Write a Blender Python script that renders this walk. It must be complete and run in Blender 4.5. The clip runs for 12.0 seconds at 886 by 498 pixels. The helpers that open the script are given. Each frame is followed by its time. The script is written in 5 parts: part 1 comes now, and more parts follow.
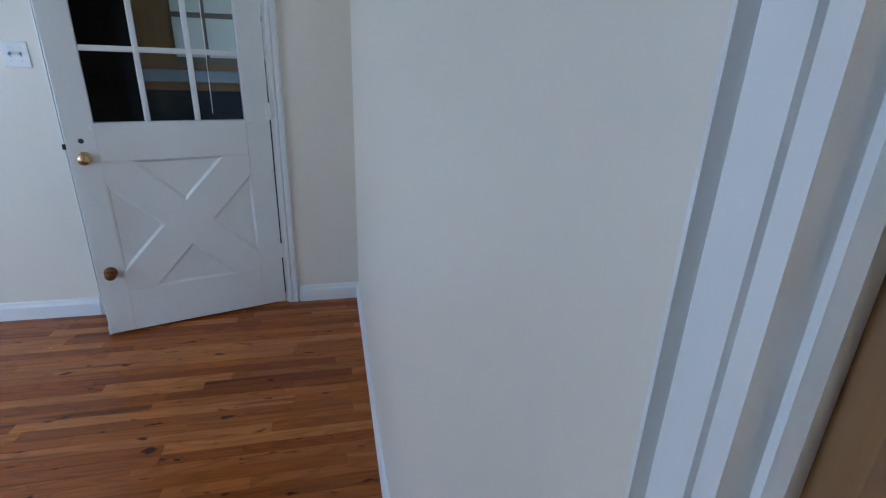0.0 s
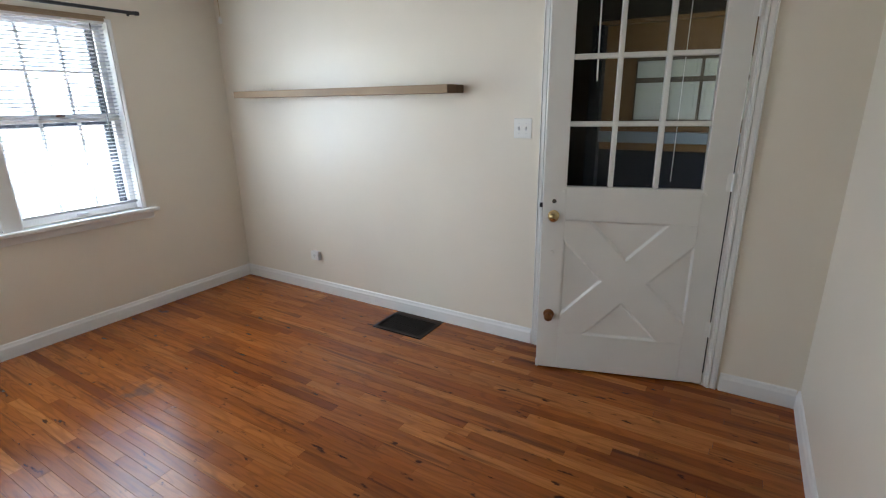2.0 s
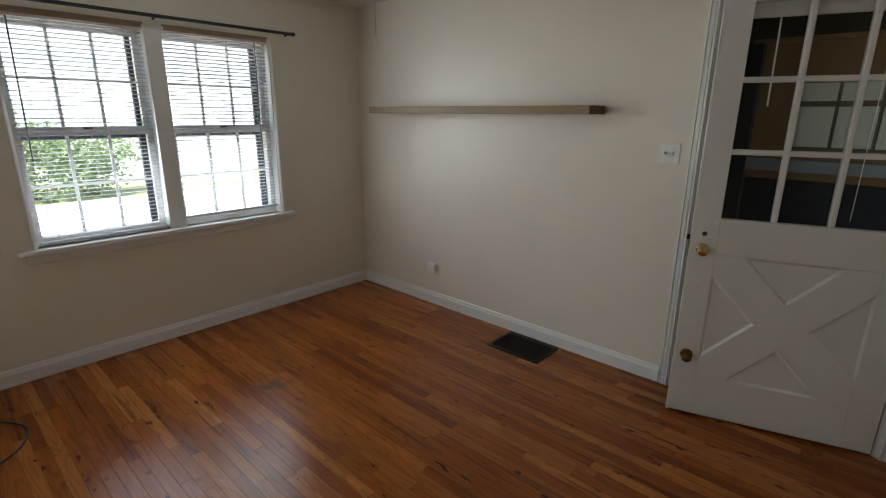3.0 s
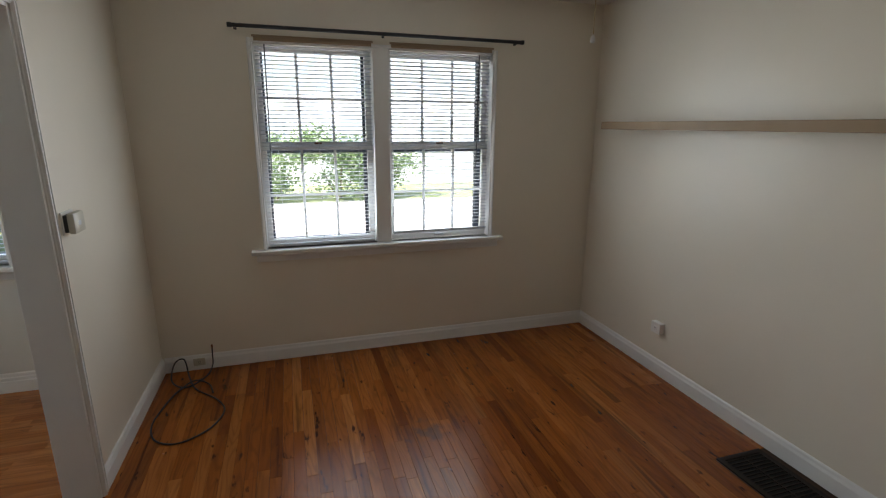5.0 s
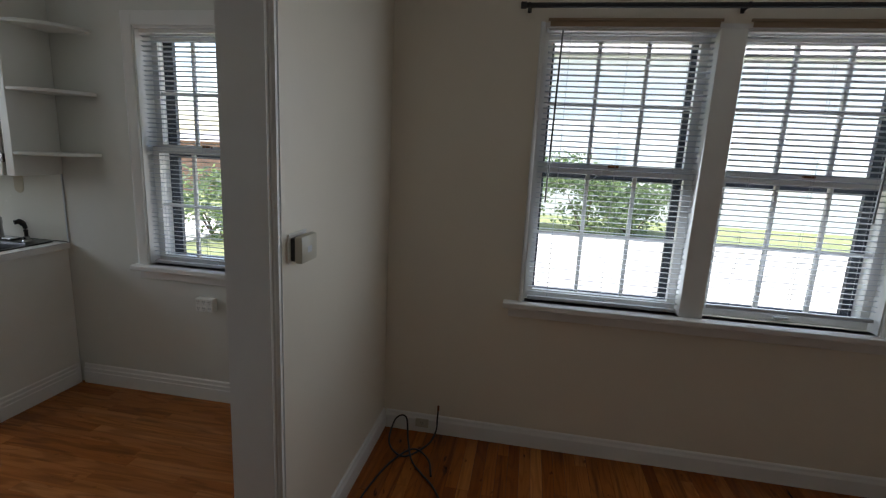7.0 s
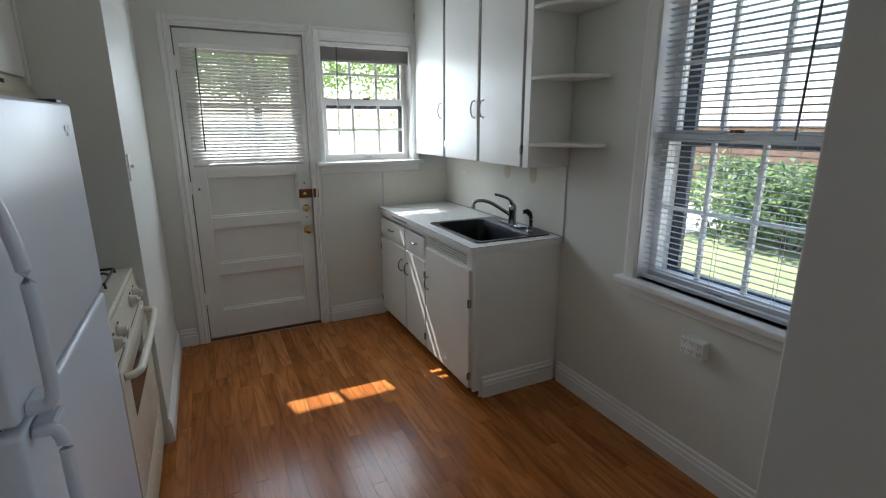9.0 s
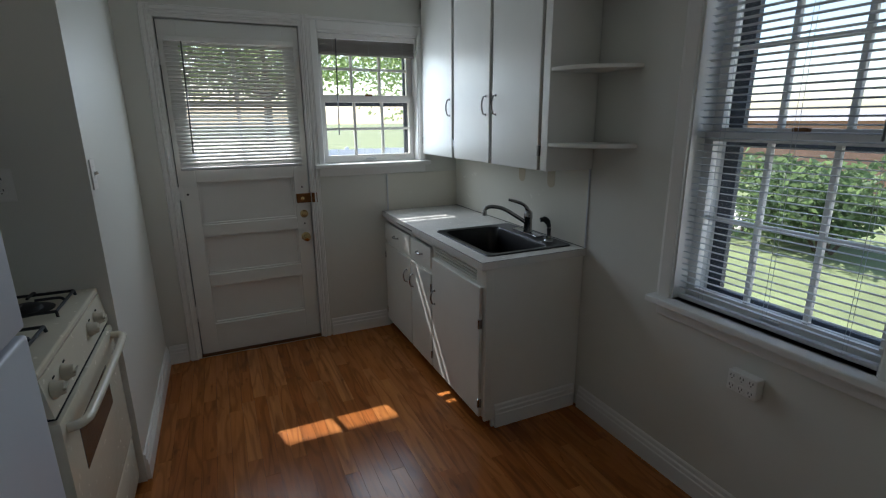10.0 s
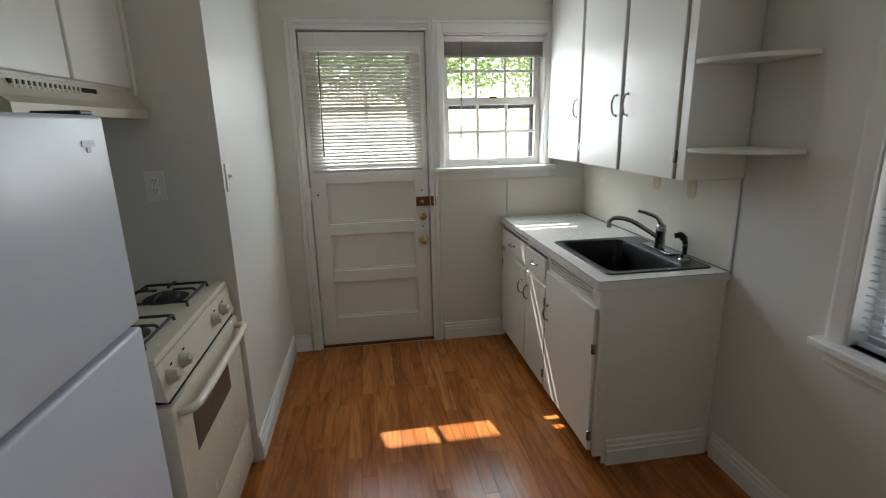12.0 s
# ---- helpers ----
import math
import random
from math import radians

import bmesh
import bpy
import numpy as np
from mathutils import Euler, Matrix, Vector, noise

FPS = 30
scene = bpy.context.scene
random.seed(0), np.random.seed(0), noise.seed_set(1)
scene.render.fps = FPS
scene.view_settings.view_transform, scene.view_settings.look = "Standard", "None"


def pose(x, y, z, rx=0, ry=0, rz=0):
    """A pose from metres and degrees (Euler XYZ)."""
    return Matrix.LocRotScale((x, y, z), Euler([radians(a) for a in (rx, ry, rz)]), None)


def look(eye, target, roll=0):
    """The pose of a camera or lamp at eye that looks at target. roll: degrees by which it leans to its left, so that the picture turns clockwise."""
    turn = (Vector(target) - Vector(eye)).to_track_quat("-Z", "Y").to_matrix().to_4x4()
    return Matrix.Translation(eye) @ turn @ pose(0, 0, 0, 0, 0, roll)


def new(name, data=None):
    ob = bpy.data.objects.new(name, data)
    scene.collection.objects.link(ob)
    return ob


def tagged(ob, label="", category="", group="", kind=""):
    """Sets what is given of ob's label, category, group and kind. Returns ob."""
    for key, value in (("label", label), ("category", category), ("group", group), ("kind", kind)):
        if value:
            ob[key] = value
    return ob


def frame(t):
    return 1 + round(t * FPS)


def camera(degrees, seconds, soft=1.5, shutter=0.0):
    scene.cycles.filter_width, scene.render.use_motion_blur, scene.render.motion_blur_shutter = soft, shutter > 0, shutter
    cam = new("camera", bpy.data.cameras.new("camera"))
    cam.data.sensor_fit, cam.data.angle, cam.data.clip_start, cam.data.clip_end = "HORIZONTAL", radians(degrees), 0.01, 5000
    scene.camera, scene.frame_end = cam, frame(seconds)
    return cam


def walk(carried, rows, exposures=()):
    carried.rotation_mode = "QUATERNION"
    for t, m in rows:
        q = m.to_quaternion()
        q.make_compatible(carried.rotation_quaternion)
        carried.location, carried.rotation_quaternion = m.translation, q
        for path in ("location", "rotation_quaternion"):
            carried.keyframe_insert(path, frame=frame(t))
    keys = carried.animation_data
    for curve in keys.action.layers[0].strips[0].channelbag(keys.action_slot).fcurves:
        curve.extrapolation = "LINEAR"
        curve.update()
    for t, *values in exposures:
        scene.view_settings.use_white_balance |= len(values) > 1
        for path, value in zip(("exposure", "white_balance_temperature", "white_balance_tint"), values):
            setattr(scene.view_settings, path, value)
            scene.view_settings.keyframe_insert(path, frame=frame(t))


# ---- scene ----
cam = camera(84.5, 12.0, soft=1.2)
PATH = [
    (0, (1.385, 0.927, 1.439), (1.814, 2.748, 0.732), 2.0),
    (0.5, (1.440, 1.058, 1.511), (1.430, 2.930, 0.809), 2.8),
    (0.8, (1.420, 1.102, 1.551), (1.144, 2.951, 0.840), 2.7),
    (1, (1.396, 1.104, 1.557), (0.953, 2.920, 0.846), 2.3),
    (1.5, (1.273, 1.061, 1.562), (0.507, 2.794, 0.921), -0.6),
    (2, (1.091, 0.988, 1.584), (0.092, 2.620, 1.004), -0.9),
    (2.5, (0.964, 0.903, 1.600), (-0.205, 2.433, 1.057), 0.1),
    (3, (0.871, 0.878, 1.626), (-0.423, 2.307, 1.093), 0.4),
    (5, (0.575, 1.527, 1.646), (-1.277, 2.103, 1.157), 0.4),
    (5.5, (0.318, 1.389, 1.525), (-1.548, 1.979, 1.114), -0.7),
    (6, (0.092, 1.433, 1.618), (-1.79, 1.983, 1.221), -0.6),
    (6.5, (-0.156, 1.441, 1.588), (-2.12, 1.478, 1.213), 0.2),
    (6.7, (-0.257, 1.402, 1.58), (-2.217, 1.275, 1.201), 1.7),
    (8.3, (-0.851, 1.031, 1.51), (-2.249, -0.337, 1.091), -0.2),
    (8.5, (-0.882, 0.95, 1.51), (-2.08, -0.595, 1.088), 0.5),
    (9, (-1.031, 0.787, 1.552), (-1.877, -0.954, 1.052), -0.1),
    (9.5, (-1.138, 0.605, 1.553), (-1.901, -1.171, 1.039), -1.8),
    (10, (-1.184, 0.525, 1.558), (-1.984, -1.235, 1.047), -0.5),
    (10.5, (-1.246, 0.467, 1.576), (-1.854, -1.374, 1.089), 0.7),
    (11, (-1.299, 0.432, 1.572), (-1.723, -1.463, 1.092), -0.0),
    (11.5, (-1.33, 0.426, 1.568), (-1.625, -1.49, 1.08), -0.7),
    (12, (-1.325, 0.428, 1.567), (-1.614, -1.487, 1.068), -1.3),
]
walk(cam, [(t, look(eye, target, roll)) for t, eye, target, roll in PATH],
     exposures=[(0.0, 3.55, 4950, 10), (0.5, 3.5, 5250, 10), (1.0, 3.5, 5600, 10), (1.5, 3.5, 6000, 11), (2.0, 3.5, 6300, 12), (2.5, 3.45, 6500, 13), (3.0, 2.4, 7000, 12), (5.0, 2.2, 7000, 13), (5.5, 2.02, 7000, 13), (6.0, 1.92, 7100, 13), (6.5, 1.45, 7000, 13), (7.5, 1.6, 6500, 12), (8.5, 1.85, 6500, 11), (9.0, 1.8, 6400, 11), (9.5, 0.97, 6200, 10), (10.0, 0.97, 6300, 10), (10.5, 1.25, 6700, 11), (11.0, 1.78, 6800, 12), (11.5, 1.82, 7000, 12), (12.0, 1.85, 7000, 12)])


# ---- light ----
SUN_DIR = Vector((-0.23, 1.0, -1.22)).normalized()
world = bpy.data.worlds.new("world")
scene.world = world
world.use_nodes = True
wn = world.node_tree
sky = wn.nodes.new("ShaderNodeTexSky")
sky.sky_type, sky.sun_disc = "NISHITA", False
sky.sun_elevation = math.asin(-SUN_DIR.z)
sky.sun_rotation = math.atan2(-SUN_DIR.x, -SUN_DIR.y)
wn.links.new(sky.outputs["Color"], wn.nodes["Background"].inputs["Color"])
wn.nodes["Background"].inputs["Strength"].default_value = 0.15
sun = new("sun", bpy.data.lights.new("sun", "SUN"))
sun.data.energy, sun.data.angle, sun.data.color = 5.0, radians(0.5), (1.0, 0.975, 0.94)
sun.matrix_world = look((0, -12, 12), Vector((0, -12, 12)) + SUN_DIR)


def sky_lamp(name, eye, target, w, h, power, tint=(0.74, 0.87, 1.0)):
    """Daylight of the sky, standing in a window's opening."""
    lamp = new(name, bpy.data.lights.new(name, "AREA"))
    lamp.data.shape, lamp.data.size, lamp.data.size_y = "RECTANGLE", w, h
    lamp.data.energy, lamp.data.color = power, tint
    lamp.matrix_world = look(eye, target)
    return lamp


sky_lamp("sky_west_living", (-2.884, 2.56, 1.5), (0, 2.56, 1.2), 0.70, 1.28, 2.3)
sky_lamp("sky_west_living", (-2.884, 1.74, 1.5), (0, 1.74, 1.2), 0.70, 1.28, 2.3)
sky_lamp("sky_west_kitchen", (-2.884, -0.48, 1.5), (0, -0.48, 1.2), 0.66, 1.28, 0.55)
sky_lamp("sky_south_kitchen", (-2.21, -2.935, 1.66), (-2.21, 0, 1.2), 0.62, 0.66, 2.8)
sky_lamp("sky_south_door", (-1.34, -2.893, 1.66), (-1.34, 0, 1.2), 0.6, 0.66, 1.8)

# ---- materials ----
MATS = {}


def mat(name, color, rough=0.5, metal=0.0, var=0.06, scale=6.0, bump=0.0, bscale=60.0, rand=0.0, spec=0.5, island=False):
    """Painted, metal or plastic surface with mottling at two scales and a fine relief."""
    m = bpy.data.materials.new(name)
    m.use_nodes = True
    nt = m.node_tree
    bs = nt.nodes["Principled BSDF"]
    geo = nt.nodes.new("ShaderNodeNewGeometry")
    n1 = nt.nodes.new("ShaderNodeTexNoise")
    n1.inputs["Scale"].default_value, n1.inputs["Detail"].default_value = scale, 6
    n2 = nt.nodes.new("ShaderNodeTexNoise")
    n2.inputs["Scale"].default_value, n2.inputs["Detail"].default_value = scale * 0.18, 3
    for n in (n1, n2):
        nt.links.new(geo.outputs["Position"], n.inputs["Vector"])
    add = nt.nodes.new("ShaderNodeMath")
    add.operation = "ADD"
    nt.links.new(n1.outputs["Fac"], add.inputs[0])
    nt.links.new(n2.outputs["Fac"], add.inputs[1])
    mr = nt.nodes.new("ShaderNodeMapRange")
    mr.inputs["From Min"].default_value, mr.inputs["From Max"].default_value = 0.6, 1.4
    mr.inputs["To Min"].default_value, mr.inputs["To Max"].default_value = 1 - var, 1 + var
    nt.links.new(add.outputs[0], mr.inputs["Value"])
    val = mr.outputs[0]
    if rand:
        rr = nt.nodes.new("ShaderNodeMapRange")
        rr.inputs["To Min"].default_value, rr.inputs["To Max"].default_value = 1 - rand, 1 + rand
        if island:
            nt.links.new(geo.outputs["Random Per Island"], rr.inputs["Value"])
        else:
            oi = nt.nodes.new("ShaderNodeObjectInfo")
            nt.links.new(oi.outputs["Random"], rr.inputs["Value"])
        mu = nt.nodes.new("ShaderNodeMath")
        mu.operation = "MULTIPLY"
        nt.links.new(val, mu.inputs[0])
        nt.links.new(rr.outputs[0], mu.inputs[1])
        val = mu.outputs[0]
    mix = nt.nodes.new("ShaderNodeVectorMath")
    mix.operation = "SCALE"
    mix.inputs[0].default_value = color
    nt.links.new(val, mix.inputs["Scale"])
    nt.links.new(mix.outputs[0], bs.inputs["Base Color"])
    rg = nt.nodes.new("ShaderNodeMapRange")
    rg.inputs["To Min"].default_value, rg.inputs["To Max"].default_value = max(0.02, rough * 0.85), min(1, rough * 1.15)
    nt.links.new(n1.outputs["Fac"], rg.inputs["Value"])
    nt.links.new(rg.outputs[0], bs.inputs["Roughness"])
    bs.inputs["Metallic"].default_value = metal
    bs.inputs["Specular IOR Level"].default_value = spec
    if bump:
        nb = nt.nodes.new("ShaderNodeTexNoise")
        nb.inputs["Scale"].default_value, nb.inputs["Detail"].default_value = bscale, 4
        nt.links.new(geo.outputs["Position"], nb.inputs["Vector"])
        bp = nt.nodes.new("ShaderNodeBump")
        bp.inputs["Strength"].default_value, bp.inputs["Distance"].default_value = bump, 0.004
        nt.links.new(nb.outputs["Fac"], bp.inputs["Height"])
        nt.links.new(bp.outputs[0], bs.inputs["Normal"])
    MATS[name] = m
    return m


def wood(name, colors, along, rough=0.25, fine=1.0, island=False, figure=0.0, dark=0.6, worn=None):
    """Boards whose tone differs from piece to piece, with grain along one axis, and dark mineral streaks."""
    m = bpy.data.materials.new(name)
    m.use_nodes = True
    nt = m.node_tree
    bs = nt.nodes["Principled BSDF"]
    geo = nt.nodes.new("ShaderNodeNewGeometry")
    if island:
        rnd = geo.outputs["Random Per Island"]
    else:
        oi = nt.nodes.new("ShaderNodeObjectInfo")
        rnd = oi.outputs["Random"]
    ramp = nt.nodes.new("ShaderNodeValToRGB")
    els = ramp.color_ramp.elements
    while len(els) < len(colors):
        els.new(0.5)
    for i, c in enumerate(colors):
        els[i].position, els[i].color = i / (len(colors) - 1), (*c, 1)
    nt.links.new(rnd, ramp.inputs["Fac"])
    off = nt.nodes.new("ShaderNodeMath")
    off.operation = "MULTIPLY"
    off.inputs[1].default_value = 37.0
    nt.links.new(rnd, off.inputs[0])
    pos = nt.nodes.new("ShaderNodeVectorMath")
    pos.operation = "ADD"
    nt.links.new(geo.outputs["Position"], pos.inputs[0])
    nt.links.new(off.outputs[0], pos.inputs[1])
    cols = ramp.outputs["Color"]
    for sa, sc, lo, hi, dk in ((2.6, 34.0, 0.34, 0.66, 0.80), (5.0, 150.0, 0.35, 0.7, 0.86), (1.1, 26.0, 0.60, 0.70, max(dark, 0.42)), (9.0, 24.0, 0.66, 0.72, dark)):
        mp = nt.nodes.new("ShaderNodeMapping")
        s = [sc * fine, sc * fine, 1.0]
        if along == "z":
            s = [sc * fine, sc * fine, sa * fine]
        else:
            s["xyz".index(along)] = sa * fine
        mp.inputs["Scale"].default_value = s
        nt.links.new(pos.outputs[0], mp.inputs["Vector"])
        nz = nt.nodes.new("ShaderNodeTexNoise")
        nz.inputs["Scale"].default_value, nz.inputs["Detail"].default_value = 1.0, 3
        nt.links.new(mp.outputs[0], nz.inputs["Vector"])
        mr = nt.nodes.new("ShaderNodeMapRange")
        mr.clamp = True
        mr.inputs["From Min"].default_value, mr.inputs["From Max"].default_value = lo, hi
        mr.inputs["To Min"].default_value, mr.inputs["To Max"].default_value = 0.0, 1.0 - dk
        nt.links.new(nz.outputs["Fac"], mr.inputs["Value"])
        sm = nt.nodes.new("ShaderNodeMixRGB")
        sm.inputs["Color2"].default_value = (0.030, 0.009, 0.003, 1)
        nt.links.new(mr.outputs[0], sm.inputs["Fac"])
        nt.links.new(cols, sm.inputs["Color1"])
        cols = sm.outputs[0]
    if figure:
        mp = nt.nodes.new("ShaderNodeMapping")
        s = [11.0, 11.0, 1.0]
        s["xyz".index(along)] = 1.3
        mp.inputs["Scale"].default_value = s
        nt.links.new(pos.outputs[0], mp.inputs["Vector"])
        nz = nt.nodes.new("ShaderNodeTexNoise")
        nz.inputs["Scale"].default_value, nz.inputs["Detail"].default_value = 1.0, 1.5
        nt.links.new(mp.outputs[0], nz.inputs["Vector"])
        m1 = nt.nodes.new("ShaderNodeMath")
        m1.operation = "MULTIPLY"
        m1.inputs[1].default_value = 62.0 if figure < 0.3 else 38.0
        nt.links.new(nz.outputs["Fac"], m1.inputs[0])
        m2 = nt.nodes.new("ShaderNodeMath")
        m2.operation = "SINE"
        nt.links.new(m1.outputs[0], m2.inputs[0])
        mr = nt.nodes.new("ShaderNodeMapRange")
        mr.inputs["From Min"].default_value, mr.inputs["From Max"].default_value = 0.1, 1.0
        mr.inputs["To Min"].default_value, mr.inputs["To Max"].default_value = 0.0, figure
        nt.links.new(m2.outputs[0], mr.inputs["Value"])
        sm = nt.nodes.new("ShaderNodeMixRGB")
        sm.inputs["Color2"].default_value = (0.07, 0.020, 0.005, 1)
        nt.links.new(mr.outputs[0], sm.inputs["Fac"])
        nt.links.new(cols, sm.inputs["Color1"])
        cols = sm.outputs[0]
    if worn:
        far = nt.nodes.new("ShaderNodeVectorMath")
        far.operation = "DISTANCE"
        far.inputs[1].default_value = (*worn[:2], 0)
        nt.links.new(geo.outputs["Position"], far.inputs[0])
        ring = nt.nodes.new("ShaderNodeMapRange")
        ring.clamp = True
        ring.inputs["From Min"].default_value, ring.inputs["From Max"].default_value = 0.0, worn[2]
        ring.inputs["To Min"].default_value, ring.inputs["To Max"].default_value = 0.42, -0.15
        nt.links.new(far.outputs["Value"], ring.inputs["Value"])
        scuff = nt.nodes.new("ShaderNodeTexNoise")
        scuff.inputs["Scale"].default_value, scuff.inputs["Detail"].default_value = 16.0, 6
        nt.links.new(geo.outputs["Position"], scuff.inputs["Vector"])
        both = nt.nodes.new("ShaderNodeMath")
        both.operation = "ADD"
        nt.links.new(ring.outputs[0], both.inputs[0])
        nt.links.new(scuff.outputs["Fac"], both.inputs[1])
        mask = nt.nodes.new("ShaderNodeMapRange")
        mask.clamp = True
        mask.inputs["From Min"].default_value, mask.inputs["From Max"].default_value = 0.66, 0.86
        mask.inputs["To Min"].default_value, mask.inputs["To Max"].default_value = 0.0, 0.6
        nt.links.new(both.outputs[0], mask.inputs["Value"])
        sm = nt.nodes.new("ShaderNodeMixRGB")
        sm.inputs["Color2"].default_value = (0.085, 0.055, 0.035, 1)
        nt.links.new(mask.outputs[0], sm.inputs["Fac"])
        nt.links.new(cols, sm.inputs["Color1"])
        cols = sm.outputs[0]
    nt.links.new(cols, bs.inputs["Base Color"])
    bs.inputs["Roughness"].default_value = rough
    bs.inputs["Specular IOR Level"].default_value = 0.32
    wv = nt.nodes.new("ShaderNodeTexNoise")
    wv.inputs["Scale"].default_value = 9.0
    nt.links.new(geo.outputs["Position"], wv.inputs["Vector"])
    wr = nt.nodes.new("ShaderNodeMapRange")
    wr.inputs["To Min"].default_value, wr.inputs["To Max"].default_value = rough * 0.7, rough * 1.4
    nt.links.new(wv.outputs["Fac"], wr.inputs["Value"])
    nt.links.new(wr.outputs[0], bs.inputs["Roughness"])
    bp = nt.nodes.new("ShaderNodeBump")
    bp.inputs["Strength"].default_value, bp.inputs["Distance"].default_value = 0.05, 0.002
    nt.links.new(wv.outputs["Fac"], bp.inputs["Height"])
    nt.links.new(bp.outputs[0], bs.inputs["Normal"])
    MATS[name] = m
    return m


def glass(name, tint=(1, 1, 1), rough=0.0):
    """Window glass: see-through, with a Fresnel gloss."""
    m = bpy.data.materials.new(name)
    m.use_nodes = True
    nt = m.node_tree
    nt.nodes.remove(nt.nodes["Principled BSDF"])
    tr = nt.nodes.new("ShaderNodeBsdfTransparent")
    tr.inputs["Color"].default_value = (*tint, 1)
    gl = nt.nodes.new("ShaderNodeBsdfGlossy")
    gl.inputs["Roughness"].default_value = rough
    fr = nt.nodes.new("ShaderNodeFresnel")
    fr.inputs["IOR"].default_value = 1.2
    mx = nt.nodes.new("ShaderNodeMixShader")
    nt.links.new(fr.outputs[0], mx.inputs[0])
    nt.links.new(tr.outputs[0], mx.inputs[1])
    nt.links.new(gl.outputs[0], mx.inputs[2])
    nt.links.new(mx.outputs[0], nt.nodes["Material Output"].inputs["Surface"])
    MATS[name] = m
    return m


WALL = mat("wall_paint_cream", (0.78, 0.714, 0.602), 0.36, var=0.03, scale=3, bump=0.10, bscale=18)
KWALL = mat("wall_paint_white", (0.69, 0.685, 0.63), 0.45, var=0.02, scale=3, bump=0.10, bscale=24)
CEIL = mat("ceiling_paint", (0.80, 0.78, 0.73), 0.8, var=0.02, bump=0.2, bscale=90)
TRIM = mat("trim_paint", (0.80, 0.79, 0.76), 0.32, var=0.025, scale=9, bump=0.06, bscale=45)
CAB = mat("cabinet_paint", (0.78, 0.77, 0.72), 0.33, var=0.03, scale=8, bump=0.06, bscale=40)
DOORP = mat("door_paint", (0.76, 0.75, 0.71), 0.35, var=0.03, scale=8, bump=0.08, bscale=38)
OAK = wood("oak_strip", [(0.21, 0.048, 0.007), (0.40, 0.113, 0.018), (0.30, 0.074, 0.010), (0.47, 0.147, 0.026), (0.34, 0.090, 0.013), (0.55, 0.192, 0.039), (0.24, 0.057, 0.008)], "x", 0.22, dark=0.08, figure=0.24, worn=(-1.71, 2.17, 0.24))
OAK_REST = wood("oak_strip_rest", [(0.21, 0.048, 0.007), (0.40, 0.113, 0.018), (0.30, 0.074, 0.010), (0.47, 0.147, 0.026), (0.34, 0.090, 0.013), (0.55, 0.192, 0.039), (0.24, 0.057, 0.008)], "x", 0.22, island=True, dark=0.08, figure=0.24, worn=(-1.71, 2.17, 0.24))
LAM = wood("laminate_board", [(0.34, 0.100, 0.020), (0.48, 0.166, 0.038), (0.40, 0.127, 0.027), (0.56, 0.21, 0.055), (0.36, 0.108, 0.022), (0.50, 0.178, 0.043), (0.43, 0.141, 0.030)], "y", 0.2, dark=0.66, figure=0.32)
SUB = mat("floor_joint", (0.05, 0.02, 0.008), 0.6)
SHELFW = wood("shelf_oak", [(0.33, 0.225, 0.13), (0.36, 0.245, 0.142)], "x", 0.5, dark=0.7)
BRASS = mat("brass", (0.58, 0.43, 0.21), 0.26, 1.0, var=0.08, scale=40)
OLDBRASS = mat("old_brass", (0.20, 0.09, 0.035), 0.42, 1.0, var=0.2, scale=60)
CHROME = mat("chrome", (0.36, 0.36, 0.365), 0.12, 1.0)
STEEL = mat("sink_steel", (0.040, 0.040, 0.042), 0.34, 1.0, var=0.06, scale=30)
BLACK = mat("black_metal", (0.015, 0.015, 0.016), 0.45)
# near-black for gaps and recesses, in place of the shade there
GAPSHADE = mat("gap_shade", (0.006, 0.006, 0.006), 0.9)
IRON = mat("burner_iron", (0.016, 0.016, 0.016), 0.6, bump=0.2, bscale=150)
DOORSLAT = mat("door_blind_slat", (0.62, 0.60, 0.56), 0.4, var=0.02)
SLAT = mat("blind_slat", (0.54, 0.55, 0.57), 0.4, var=0.02)
BRAIL = mat("blind_rail_brown", (0.34, 0.24, 0.15), 0.5)
GREYP = mat("bottom_rail", (0.55, 0.56, 0.58), 0.45)
PLAST = mat("white_plastic", (0.80, 0.79, 0.75), 0.35, var=0.02)
IVORY = mat("ivory_plastic", (0.52, 0.48, 0.38), 0.4, var=0.04)
SLOT = mat("slot_dark", (0.03, 0.028, 0.025), 0.6)
ENAMEL = mat("fridge_enamel", (0.64, 0.68, 0.75), 0.30, var=0.01, scale=90, bump=0.10, bscale=240)
STOVE = mat("stove_enamel", (0.72, 0.67, 0.54), 0.26, var=0.01, scale=40)
OVENGL = mat("oven_glass", (0.10, 0.088, 0.075), 0.12)
LAMTOP = mat("counter_laminate", (0.72, 0.71, 0.68), 0.26, var=0.04, scale=60)
SPLASH = mat("splash_laminate", (0.74, 0.71, 0.62), 0.26, var=0.01, scale=12)
VENT = mat("vent_metal", (0.022, 0.014, 0.010), 0.7, 0.2)
# darker copy of the slats: the backlit stack's shade is in this colour
STACK = mat("shaded_slats", (0.30, 0.28, 0.25), 0.5)
RUBBER = mat("cable_rubber", (0.018, 0.017, 0.017), 0.55)
STORM = mat("storm_frame", (0.05, 0.06, 0.075), 0.5, 0.2)
GLASS = glass("window_glass")
BROWN = wood("brown_stain", [(0.30, 0.16, 0.06), (0.36, 0.2, 0.08)], "z", 0.4, dark=0.8)
TAPE = mat("worn_sticker", (0.55, 0.47, 0.33), 0.6)
BADGE = mat("badge_grey", (0.30, 0.31, 0.32), 0.4, 0.4)

# ---- mesh helpers ----


